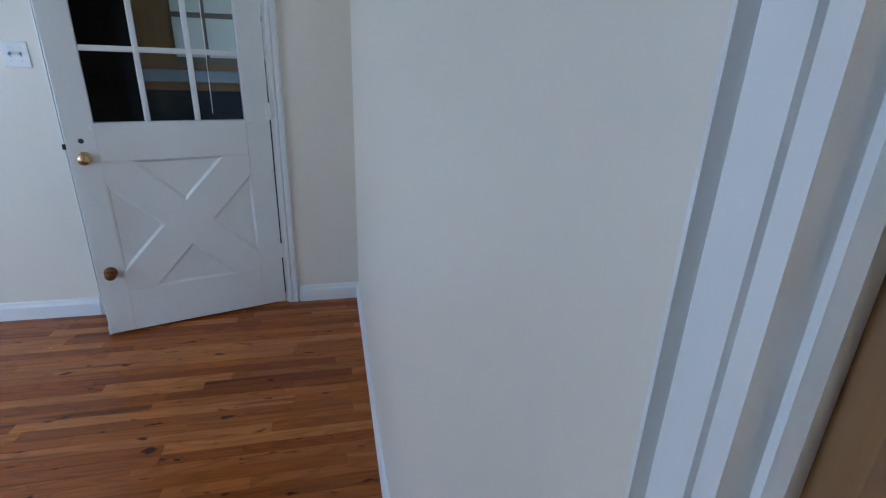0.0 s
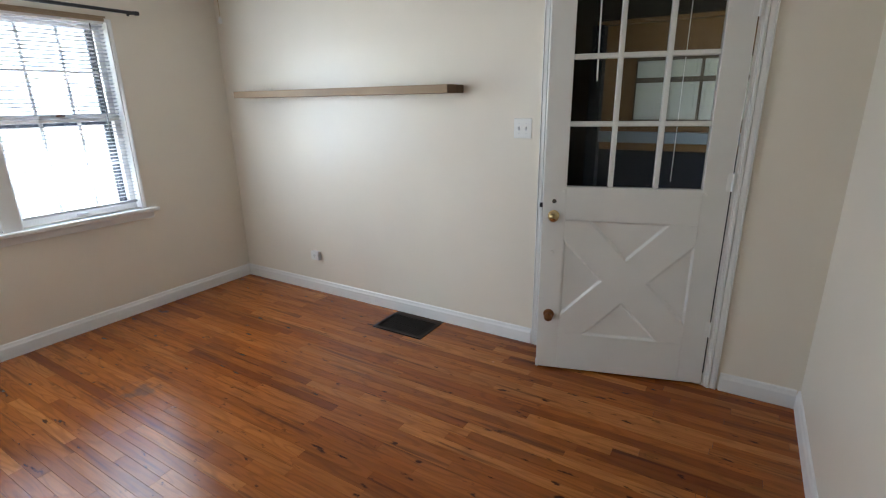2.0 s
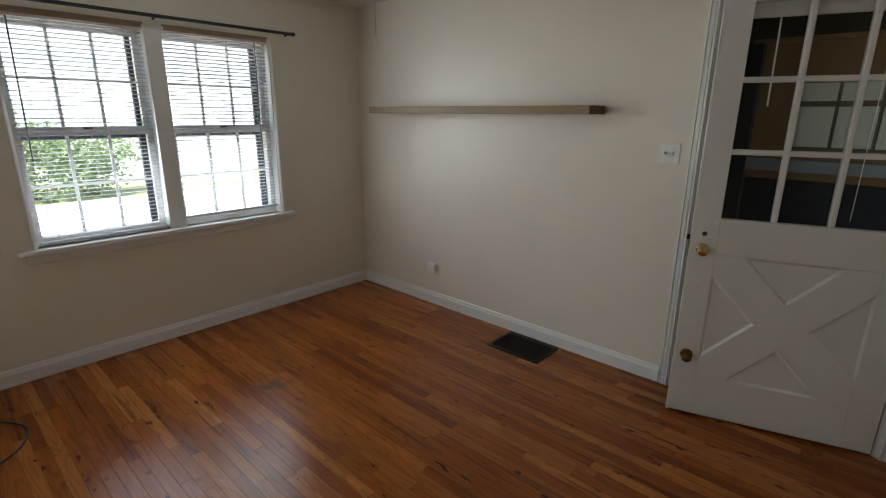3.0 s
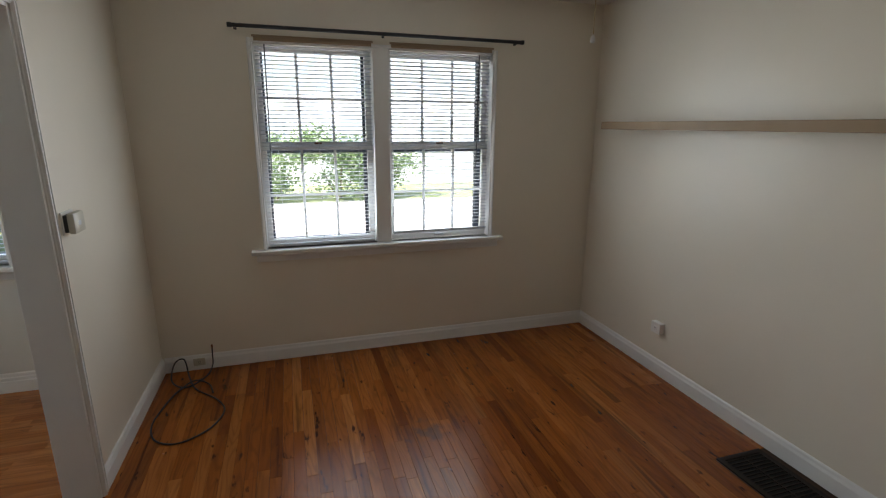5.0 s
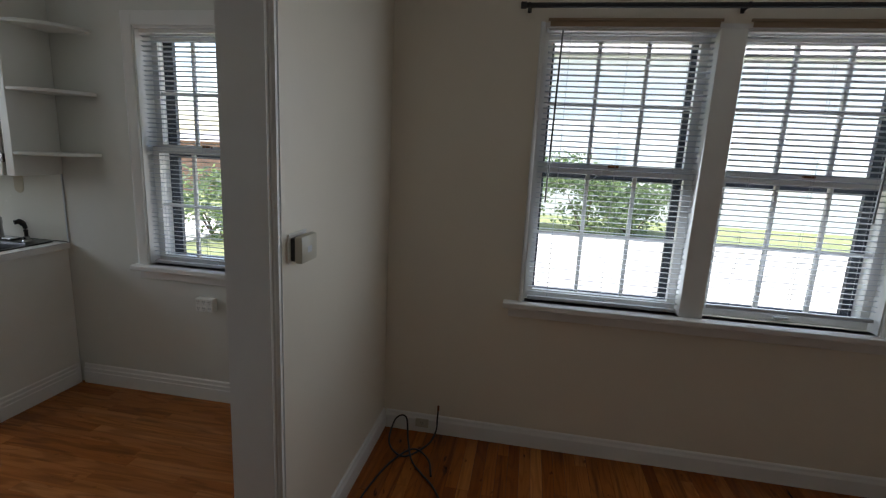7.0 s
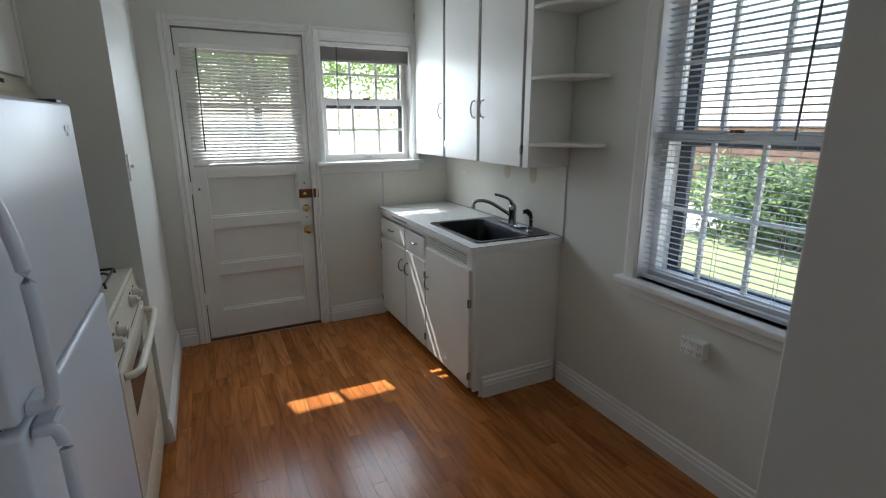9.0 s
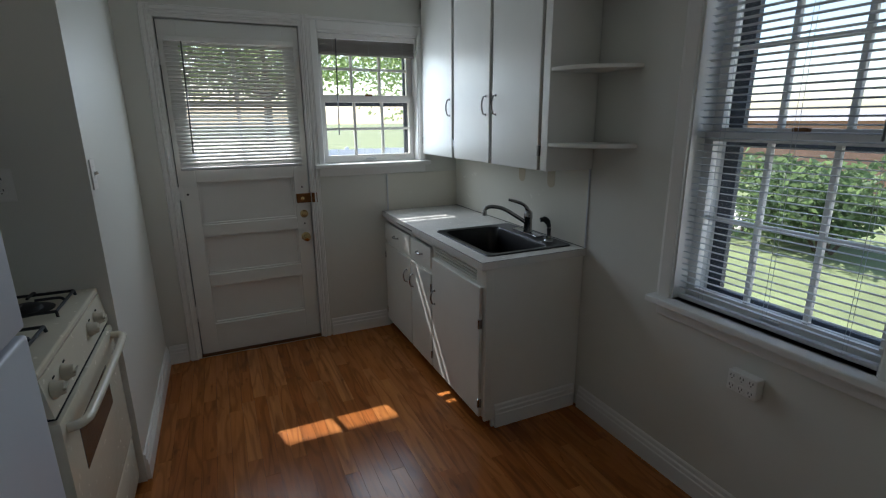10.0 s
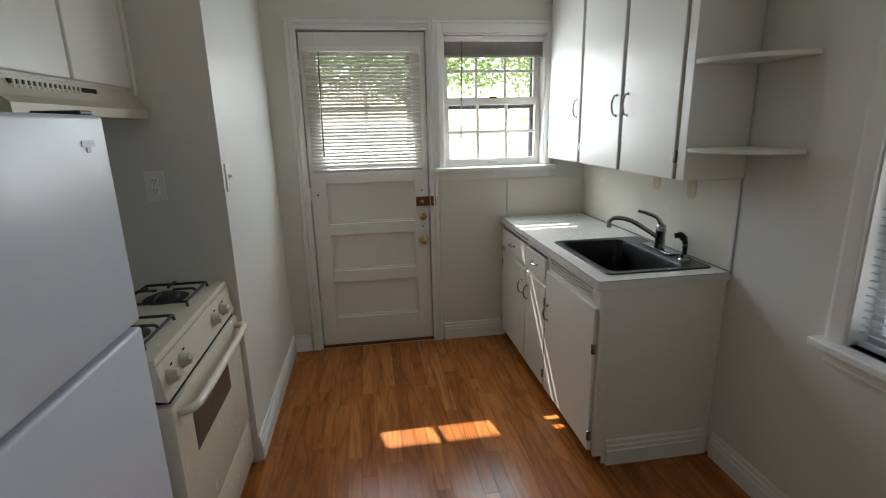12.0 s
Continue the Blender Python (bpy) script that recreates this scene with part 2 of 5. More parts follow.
def bx(bm, x0, y0, z0, x1, y1, z1):
    v = [bm.verts.new(p) for p in ((x0, y0, z0), (x1, y0, z0), (x1, y1, z0), (x0, y1, z0), (x0, y0, z1), (x1, y0, z1), (x1, y1, z1), (x0, y1, z1))]
    for f in ((3, 2, 1, 0), (4, 5, 6, 7), (0, 1, 5, 4), (1, 2, 6, 5), (2, 3, 7, 6), (3, 0, 4, 7)):
        bm.faces.new([v[i] for i in f])
    return v


def box(x0, y0, z0, x1, y1, z1, bev=0.0, seg=2):
    bm = bmesh.new()
    bx(bm, min(x0, x1), min(y0, y1), min(z0, z1), max(x0, x1), max(y0, y1), max(z0, z1))
    if bev:
        bmesh.ops.bevel(bm, geom=bm.edges[:], offset=bev, segments=seg, profile=0.5, affect="EDGES")
    return bm


def extrude_profile(pts, axis, a, b):
    """A closed outline of (p, q) pairs run from a to b along an axis. p, q are the two other axes in order."""
    bm = bmesh.new()
    rings = []
    for t in (a, b):
        ring = []
        for p, q in pts:
            co = {"x": (t, p, q), "y": (p, t, q), "z": (p, q, t)}[axis]
            ring.append(bm.verts.new(co))
        rings.append(ring)
    n = len(pts)
    for i in range(n):
        bm.faces.new((rings[0][i], rings[0][(i + 1) % n], rings[1][(i + 1) % n], rings[1][i]))
    bm.faces.new(rings[0][::-1])
    bm.faces.new(rings[1])
    bmesh.ops.recalc_face_normals(bm, faces=bm.faces[:])
    return bm


def lathe(profile, n=24):
    """A turned body round z from (radius, z) pairs."""
    bm = bmesh.new()
    rings = [[bm.verts.new((r * math.cos(2 * math.pi * i / n), r * math.sin(2 * math.pi * i / n), z)) for i in range(n)] for r, z in profile]
    for a, b in zip(rings, rings[1:]):
        for i in range(n):
            bm.faces.new((a[i], a[(i + 1) % n], b[(i + 1) % n], b[i]))
    bm.faces.new(rings[0][::-1])
    bm.faces.new(rings[-1])
    bmesh.ops.recalc_face_normals(bm, faces=bm.faces[:])
    return bm


def tube(points, r, n=10, close=True):
    """A round rod along a line of points."""
    bm = bmesh.new()
    pts = [Vector(p) for p in points]
    rings = []
    up = Vector((0, 0, 1))
    for i, p in enumerate(pts):
        d = (pts[min(i + 1, len(pts) - 1)] - pts[max(i - 1, 0)]).normalized()
        s = d.cross(up)
        if s.length < 0.05:
            s = d.cross(Vector((1, 0, 0)))
        s.normalize()
        u = s.cross(d).normalized()
        rr = r[i] if isinstance(r, (list, tuple)) else r
        rings.append([bm.verts.new(p + s * rr * math.cos(2 * math.pi * k / n) + u * rr * math.sin(2 * math.pi * k / n)) for k in range(n)])
    for a, b in zip(rings, rings[1:]):
        for k in range(n):
            bm.faces.new((a[k], a[(k + 1) % n], b[(k + 1) % n], b[k]))
    bm.faces.new(rings[0][::-1])
    bm.faces.new(rings[-1])
    bmesh.ops.recalc_face_normals(bm, faces=bm.faces[:])
    return bm


def curve_pts(ctrl, per=8):
    """Catmull-Rom points through the controls."""
    c = [Vector(p) for p in ctrl]
    c = [c[0] * 2 - c[1], *c, c[-1] * 2 - c[-2]]
    out = []
    for i in range(1, len(c) - 2):
        p0, p1, p2, p3 = c[i - 1:i + 3]
        for k in range(per):
            t = k / per
            out.append(0.5 * ((2 * p1) + (p2 - p0) * t + (2 * p0 - 5 * p1 + 4 * p2 - p3) * t * t + (3 * p1 - p0 - 3 * p2 + p3) * t ** 3))
    out.append(c[-2])
    return out


def moved(bm, m):
    bm.transform(m)
    return bm


def smooth(ob, angle=40):
    for p in ob.data.polygons:
        p.use_smooth = True
    ob.data.set_sharp_from_angle(angle=radians(angle))
    return ob


def part(name, bm, material, parent=None, label="", round_=False):
    me = bpy.data.meshes.new(name)
    bm.to_mesh(me)
    bm.free()
    me.materials.append(material)
    ob = new(name, me)
    if parent:
        ob.parent = parent
    if round_:
        smooth(ob)
    if label:
        tagged(ob, label)
    return ob


def thing(name, m, label, category, group="", kind=""):
    """An empty at the thing's base that carries its parts."""
    e = new(name)
    e.empty_display_size = 0.05
    e.matrix_world = m
    return tagged(e, label, category, group, kind)


def structure(name, bm, material, label, category):
    return tagged(part(name, bm, material), label, category, kind="structure")


def wall_mesh(axis, p0, p1, a0, a1, z0, z1, holes=()):
    """A wall between the planes p0 and p1, along the other axis from a0 to a1, with openings (a0, a1, z0, z1) through it."""
    us = sorted({a0, a1, *[h[0] for h in holes], *[h[1] for h in holes]})
    zs = sorted({z0, z1, *[h[2] for h in holes], *[h[3] for h in holes]})

    def solid(i, j):
        if not (0 <= i < len(us) - 1 and 0 <= j < len(zs) - 1):
            return False
        u, z = (us[i] + us[i + 1]) / 2, (zs[j] + zs[j + 1]) / 2
        return not any(h[0] < u < h[1] and h[2] < z < h[3] for h in holes)

    bm = bmesh.new()

    def q(*c):
        bm.faces.new([bm.verts.new((p, u, z) if axis == "x" else (u, p, z)) for p, u, z in c])

    for i in range(len(us) - 1):
        for j in range(len(zs) - 1):
            if not solid(i, j):
                continue
            u0, u1, w0, w1 = us[i], us[i + 1], zs[j], zs[j + 1]
            q((p0, u0, w0), (p0, u1, w0), (p0, u1, w1), (p0, u0, w1))
            q((p1, u0, w0), (p1, u1, w0), (p1, u1, w1), (p1, u0, w1))
            if not solid(i - 1, j):
                q((p0, u0, w0), (p1, u0, w0), (p1, u0, w1), (p0, u0, w1))
            if not solid(i + 1, j):
                q((p0, u1, w0), (p1, u1, w0), (p1, u1, w1), (p0, u1, w1))
            if not solid(i, j - 1):
                q((p0, u0, w0), (p1, u0, w0), (p1, u1, w0), (p0, u1, w0))
            if not solid(i, j + 1):
                q((p0, u0, w1), (p1, u0, w1), (p1, u1, w1), (p0, u1, w1))
    bmesh.ops.remove_doubles(bm, verts=bm.verts[:], dist=1e-5)
    bmesh.ops.recalc_face_normals(bm, faces=bm.faces[:])
    return bm


# ---- the shell ----
XW, XE, YN, YD, YK, KE = -2.87, 1.52, 3.85, 0.61, -2.92, -0.735
ZC = 2.53
YDK = YD - 0.13
WIN_L = (1.325, 2.985, 0.82, 2.168)
WIN_K = (-0.86, -0.10, 0.82, 2.15)
WIN_S = (-2.575, -1.845, 1.27, 2.14)
DOOR_S = (-1.765, -0.92, 0.0, 2.165)
DOOR_N = (0.09, 1.085, 0.0, 2.27)
structure("wall_west", wall_mesh("x", XW - 0.24, XW, YD - 0.06, YN + 0.2, -0.1, ZC + 0.1, [WIN_L]), WALL, "cream painted plaster wall with a double window", "wall")
structure("wall_west_kitchen", wall_mesh("x", XW - 0.24, XW, YK - 0.2, YD - 0.06, -0.1, ZC + 0.1, [WIN_K]), KWALL, "white painted kitchen wall with a window", "wall")
structure("wall_north", wall_mesh("y", YN, YN + 0.14, XW, XE + 0.15, -0.1, ZC + 0.1, [DOOR_N]), WALL, "cream painted plaster wall with a doorway", "wall")
structure("wall_east", wall_mesh("x", XE, XE + 0.12, -0.3, YN, -0.1, ZC + 0.1, [(0.12, 1.015, 0.0, 2.06)]), WALL, "cream painted plaster wall beside a doorway", "wall")
structure("wall_divider", wall_mesh("y", YDK, YD, XW, 0.3, -0.1, ZC + 0.1, [(-1.675, -0.46, -0.1, 2.06)]), WALL, "painted partition with a cased opening to the kitchen", "wall")
structure("wall_return", wall_mesh("x", 0.18, 0.3, -0.3, YDK, -0.1, ZC + 0.1), WALL, "plain painted return wall", "wall")
structure("wall_entry", wall_mesh("y", -0.42, -0.3, 0.18, XE + 0.12, -0.1, ZC + 0.1), WALL, "plain painted wall", "wall")
structure("wall_south", wall_mesh("y", YK - 0.2, YK, XW, 0.2, -0.1, ZC + 0.1, [WIN_S, DOOR_S]), KWALL, "white painted kitchen wall with back door and window", "wall")
structure("wall_pier", wall_mesh("y", YK, -1.72, KE, 0.06, -0.1, ZC + 0.1), KWALL, "white painted wall pier beside the stove", "wall")
structure("wall_alcove", wall_mesh("x", 0.06, 0.18, YK, YDK, -0.1, ZC + 0.1), KWALL, "white painted wall behind the stove and fridge", "wall")
structure("ceiling", box(XW - 0.2, YD - 0.06, ZC, XE + 0.1, YN + 0.1, ZC + 0.12), CEIL, "flat painted plaster ceiling", "ceiling")
structure("ceiling_kitchen", box(XW - 0.2, YK - 0.1, ZC, 0.2, YD - 0.064, ZC + 0.12), CEIL, "flat painted kitchen ceiling", "ceiling")
structure("ceiling_entry", box(0.2, -0.4, ZC, XE + 0.1, YD - 0.064, ZC + 0.12), CEIL, "flat painted plaster ceiling", "ceiling")
structure("subfloor", box(XW - 0.2, YK - 0.2, -0.2, 3.0, YN + 0.15, -0.0045), SUB, "dark joints under the wooden floor", "floor")

# hall beyond the east doorway
structure("hall_wall", wall_mesh("x", 2.7, 2.8, -0.8, 2.0, -0.1, ZC + 0.1), WALL, "plain hall wall", "wall")
structure("hall_wall_side", wall_mesh("y", -0.9, -0.8, XE + 0.12, 2.8, -0.1, ZC + 0.1), WALL, "plain hall wall", "wall")
structure("hall_wall_far", wall_mesh("y", 1.9, 2.0, XE + 0.12, 2.7, -0.1, ZC + 0.1), WALL, "plain hall wall", "wall")
structure("hall_ceiling", box(XE + 0.1, -0.9, ZC, 2.8, 2.0, ZC + 0.12), CEIL, "plain hall ceiling", "ceiling")

# baseboards: a board with a moulded top
BASEP = [(0.0, 0.0), (0.016, 0.0), (0.016, 0.075), (0.011, 0.088), (0.009, 0.10), (0.004, 0.106), (0.0, 0.106)]
BASEK = [(0.0, 0.0), (0.017, 0.0), (0.017, 0.075), (0.013, 0.079), (0.014, 0.098), (0.008, 0.104), (0.008, 0.122), (0.003, 0.128), (0.0, 0.128)]


def baseboard(axis, plane, side, a, b, prof=BASEP):
    pts = [(plane + side * p, q) for p, q in prof]
    return structure("baseboard", extrude_profile(pts, axis, a, b), TRIM, "white painted baseboard with a moulded top", "baseboard")


baseboard("x", YN, -1, XW + 0.017, DOOR_N[0] - 0.06)
baseboard("x", YN, -1, DOOR_N[1] + 0.065, XE - 0.017)
baseboard("y", XW, 1, YD + 0.017, YN)
baseboard("y", XE, -1, 1.07, YN)
baseboard("x", YD, 1, XW, -1.708)
baseboard("x", YD, 1, -0.38, 0.3)
baseboard("y", XW, 1, -1.37, YDK - 0.002, BASEK)
baseboard("x", YDK, -1, XW + 0.018, -1.718, BASEK)
baseboard("x", YK, 1, -2.28, -1.83, BASEK)
baseboard("x", YK, 1, -0.86, KE - 0.018, BASEK)
baseboard("y", KE, -1, YK, -1.73, BASEK)


def casing(name, m, w, h, cw=0.07, sides=True, label="white painted door casing with rounded edges"):
    """Door trim round an opening w wide and h high; local x along the wall from the opening's middle, y into the room."""
    e = thing(name, m, label, "door casing", kind="structure")
    prof = [(0, 0), (cw, 0), (cw, 0.010), (cw * 0.94, 0.018), (cw * 0.88, 0.019), (cw * 0.84, 0.013), (cw * 0.78, 0.016), (cw * 0.48, 0.016), (cw * 0.44, 0.010), (cw * 0.38, 0.019), (cw * 0.2, 0.021), (cw * 0.14, 0.012), (cw * 0.06, 0.014), (0, 0.010)]
    for s in (-1, 1):
        part("side_casing", extrude_profile([(s * (w / 2 + p), q) for p, q in prof], "z", 0, h + cw), TRIM, e)
    bm = extrude_profile([(q, h + p) for p, q in prof], "x", -w / 2, w / 2)
    part("head_casing", bm, TRIM, e)
    return e


def jamb_set(name, m, w, h, depth, label, material=None):
    """The boards that line an opening; local y from the room's face into the wall (negative)."""
    e = thing(name, m, label, "door frame", kind="structure")
    for s in (-1, 1):
        part("side_jamb", box(s * w / 2, 0.004, 0, s * (w / 2 - 0.018), -depth, h), material or TRIM, e)
        if material:
            part("door_stop", box(s * (w / 2 - 0.018), -0.045, 0, s * (w / 2 - 0.030), -0.075, h - 0.02), TRIM, e)
    part("head_jamb", box(-w / 2 + 0.018, 0.004, h - 0.018, w / 2 - 0.018, -depth, h), TRIM, e)
    return e


# cased opening to the kitchen
MO = pose((-1.675 - 0.46) / 2, YD, 0)
jamb_set("door_frame_opening", MO, 1.215, 2.06, 0.138, "white painted jamb of the kitchen opening")
casing("casing_opening", MO, 1.205, 2.055, 0.036)
casing("casing_opening_kitchen", pose((-1.675 - 0.46) / 2, YDK, 0, 0, 0, 180), 1.205, 2.055, 0.045)
# doorway on the east wall
ME = pose(XE, 0.5675, 0, 0, 0, 90)
jamb_set("door_frame_east", ME, 0.895, 2.06, 0.128, "brown stained wooden jamb of the hall doorway", BROWN)
casing("casing_east", ME, 0.885, 2.055, 0.058)
# back door frame
MS = pose((DOOR_S[0] + DOOR_S[1]) / 2, YK, 0)
jamb_set("door_frame_back", MS, 0.845, 2.165, 0.2, "white painted jamb of the back door")
casing("casing_back", MS, 0.835, 2.16, 0.055)
# frame of the door in the north wall
MN = pose((DOOR_N[0] + DOOR_N[1]) / 2, YN, 0, 0, 0, 180)
jamb_set("door_frame_north", MN, 0.995, 2.27, 0.14, "white painted jamb of the glazed door")
casing("casing_north", MN, 0.985, 2.265, 0.06)

# ---- windows ----


def sash(name, parent, x0, x1, z0, z1, y, cols, rows, top=0.04, bot=0.05, stile=0.038):
    """A glazed sash; its inner face at y, 35 mm deep."""
    bm = bmesh.new()
    d = 0.034
    bx(bm, x0, y - d, z0, x0 + stile, y, z1)
    bx(bm, x1 - stile, y - d, z0, x1, y, z1)
    bx(bm, x0 + stile, y - d, z0, x1 - stile, y, z0 + bot)
    bx(bm, x0 + stile, y - d, z1 - top, x1 - stile, y, z1)
    s = part(name, bm, TRIM, parent)
    gx0, gx1, gz0, gz1 = x0 + stile, x1 - stile, z0 + bot, z1 - top
    for i in range(1, cols):
        u = gx0 + (gx1 - gx0) * i / cols
        part("muntin", box(u - 0.009, y - 0.028, gz0, u + 0.009, y - 0.004, gz1, 0.003, 1), TRIM, s)
    for j in range(1, rows):
        z = gz0 + (gz1 - gz0) * j / rows
        part("muntin", box(gx0, y - 0.026, z - 0.009, gx1, y - 0.006, z + 0.009, 0.003, 1), TRIM, s)
    g = part("pane", box(gx0 - 0.004, y - 0.019, gz0 - 0.004, gx1 + 0.004, y - 0.016, gz1 + 0.004), GLASS, s)
    g.visible_shadow = False
    return s


def window(name, m, w, z0, z1, zm, label, cw=0.03, sill_over=0.08, units=((None, None),), cols=3, head_cap=False, cheek=0.05, head=True):
    """A double-hung window in an opening w wide; the meeting rail at zm. units: (x0, x1) of each pair of sashes."""
    e = thing(name, m, label, "window", kind="structure")
    h = w / 2
    for s in (-1, 1):
        part("jamb", box(s * h, 0.002, z0, s * (h - 0.02), -0.236, z1), TRIM, e)
        prof = [(0, 0), (cw, 0), (cw, 0.014), (cw * 0.75, 0.020), (cw * 0.3, 0.017), (0.004, 0.015), (0, 0.012)]
        part("side_casing", extrude_profile([(s * (h - 0.012 + p), q) for p, q in prof], "z", z0, z1 + (cw if head else 0.0)), TRIM, e)
    part("head_jamb", box(-h + 0.02, 0.002, z1 - 0.02, h - 0.02, -0.236, z1), TRIM, e)
    if head:
        part("head_casing", box(-h + 0.012, 0, z1 - 0.008, h - 0.012, 0.017, z1 + cw, 0.004), TRIM, e)
    if head_cap:
        part("head_cap", box(-h - cw - 0.01, 0, z1 + cw, h + cw + 0.01, 0.028, z1 + cw + 0.018, 0.004), TRIM, e)
    part("window_sill", box(-h - sill_over, -0.06, z0 - 0.03, h + sill_over, 0.06, z0, 0.006), TRIM, e)
    part("apron", box(-h - sill_over + 0.03, 0, z0 - 0.085, h + sill_over - 0.03, 0.016, z0 - 0.03, 0.004), TRIM, e)
    part("outer_sill", box(-h + 0.02, -0.28, z0 - 0.03, h - 0.02, -0.061, z0 - 0.008), TRIM, e)
    for x0, x1 in units:
        x0, x1 = (-h + 0.02 if x0 is None else x0), (h - 0.02 if x1 is None else x1)
        sash("sash_lower", e, x0, x1, z0, zm + 0.02, -0.075, cols, 2)
        sash("sash_upper", e, x0, x1, zm - 0.02, z1 - 0.02, -0.113, cols, 2)
        part("sash_lock", box((x0 + x1) / 2 - 0.025, -0.075, zm + 0.02, (x0 + x1) / 2 + 0.025, -0.05, zm + 0.034, 0.004), OLDBRASS, e)
        part("sash_lift", box((x0 + x1) / 2 - 0.035, -0.075, z0 + 0.018, (x0 + x1) / 2 + 0.035, -0.062, z0 + 0.028, 0.003), GREYP, e)
        bm = bmesh.new()
        bx(bm, x0, -0.23, z0, x0 + cheek, -0.205, z1 - 0.02)
        bx(bm, x1 - cheek, -0.23, z0, x1, -0.205, z1 - 0.02)
        bx(bm, x0 + cheek, -0.23, zm - 0.045, x1 - cheek, -0.205, zm - 0.01)
        bx(bm, x0 + cheek, -0.23, z0, x1 - cheek, -0.205, z0 + 0.03)
        part("storm_frame", bm, STORM, e, "dark metal storm window frame")
    if len(units) > 1:
        a, b = units[0][1], units[1][0]
        part("mullion", box(a, 0.010, z0, b, -0.236, z1 - 0.02, 0.004), TRIM, e)
    return e


def slat_mesh(w, depth=0.025, rise=0.003, material=None):
    bm = bmesh.new()
    n = 4
    rows = []
    for k, t in ((0, 0.0), (1, -0.0008)):
        for x in (-w / 2, w / 2):
            rows.append([bm.verts.new((x, depth * (i / n - 0.5), rise * (1 - (2 * i / n - 1) ** 2) + t)) for i in range(n + 1)])
    for i in range(n):
        bm.faces.new((rows[0][i], rows[1][i], rows[1][i + 1], rows[0][i + 1]))
        bm.faces.new((rows[2][i + 1], rows[3][i + 1], rows[3][i], rows[2][i]))
    for a, b, i in ((0, 1, 0), (0, 1, n)):
        bm.faces.new((rows[0][i], rows[1][i], rows[3][i], rows[2][i]))
    bmesh.ops.recalc_face_normals(bm, faces=bm.faces[:])
    me = bpy.data.meshes.new("slat")
    bm.to_mesh(me)
    bm.free()
    me.materials.append(material or SLAT)
    return me


def blind(m, w, ztop, zbot, tilt, label, pitch=0.0255, wand=0.75, brown=True, stacked=0, y=-0.032, wand_x=None, rail=GREYP, slatm=None):
    """A mini blind: headrail, slats, bottom rail, cords and wand."""
    e = thing("window_blind", m, label, "window blind", "window blinds")
    part("headrail", box(-w / 2, y - 0.014, ztop - 0.028, w / 2, y + 0.014, ztop, 0.002, 1), PLAST, e)
    if brown:
        bm = bmesh.new()
        bx(bm, -w / 2 + 0.004, y + 0.0145, ztop - 0.014, w / 2 - 0.004, 0.003, ztop - 0.004)
        bx(bm, -w / 2 - 0.006, 0.003, ztop + 0.008, w / 2 + 0.006, 0.012, ztop + 0.020)
        bx(bm, -w / 2 + 0.004, 0.003, ztop - 0.014, w / 2 - 0.004, 0.005, ztop + 0.008)
        part("headrail_cap", bm, BRAIL, e, "brown edge of the headrail")
    me = slat_mesh(w - 0.008, material=STACK if stacked else slatm)
    z, zs = ztop - 0.045, []
    if stacked:
        zs = [ztop - 0.034 - 0.0032 * i for i in range(stacked)]
    else:
        while z > zbot + 0.03:
            zs.append(z)
            z -= pitch
    for i, z in enumerate(zs):
        s = new("slat", me)
        s.parent = e
        t = 0 if stacked else tilt
        s.matrix_basis = pose(random.uniform(-0.0015, 0.0015), y, z, t + random.uniform(-2, 2), random.uniform(-0.12, 0.12), 0)
    part("bottom_rail", box(-w / 2 + 0.004, y - 0.012, zbot, w / 2 - 0.004, y + 0.012, zbot + 0.018, 0.004), rail, e)
    for u in (-w * 0.36, 0.0, w * 0.36):
        for dy in (-0.0125, 0.0125):
            part("cord", tube([(u, y + dy, ztop - 0.03), (u, y + dy, zbot + 0.01)], 0.0008, 5), SLAT, e)
    u = -w / 2 + 0.07 if wand_x is None else wand_x
    part("wand", tube([(u, y + 0.022, ztop - 0.03), (u + 0.012, y + 0.024, ztop - 0.03 - wand)], 0.0045, 8), mat("wand_grey", (0.10, 0.10, 0.10), 0.3) if "wand_grey" not in MATS else MATS["wand_grey"], e, "dark tilt wand")
    return e


MW = pose(XW, (WIN_L[0] + WIN_L[1]) / 2, 0, 0, 0, -90)
wl = WIN_L[1] - WIN_L[0]
window("window_1", MW, wl, WIN_L[2], WIN_L[3], 1.50, "white double window with two pairs of sashes", 0.02, 0.085, head=False,
       units=((-wl / 2 + 0.02, -0.05), (0.06, wl / 2 - 0.02)))
# the blinds of the double window
uw = wl / 2 - 0.02 - 0.06
blind(pose(XW, 2.16 + 0.05 + uw / 2 + 0.003, 0, 0, 0, -90), uw - 0.012, 2.166, 0.872, 15, "white mini blind hanging a little above the sill", wand=0.8, wand_x=-uw / 2 + 0.10)
blind(pose(XW, 2.16 - 0.06 - uw / 2, 0, 0, 0, -90), uw - 0.012, 2.166, 0.828, 9, "white mini blind lowered to the sill", wand=0.8, wand_x=uw / 2 - 0.07)

MK = pose(XW, (WIN_K[0] + WIN_K[1]) / 2, 0, 0, 0, -90)
wk = WIN_K[1] - WIN_K[0]
window("window_2", MK, wk, WIN_K[2], WIN_K[3], 1.49, "white double-hung kitchen window", 0.065, 0.075, cheek=0.06)
blind(MK, wk - 0.05, 2.14, 0.826, 9, "white mini blind lowered to the kitchen window sill", wand=0.62, wand_x=-wk / 2 + 0.12, brown=False)

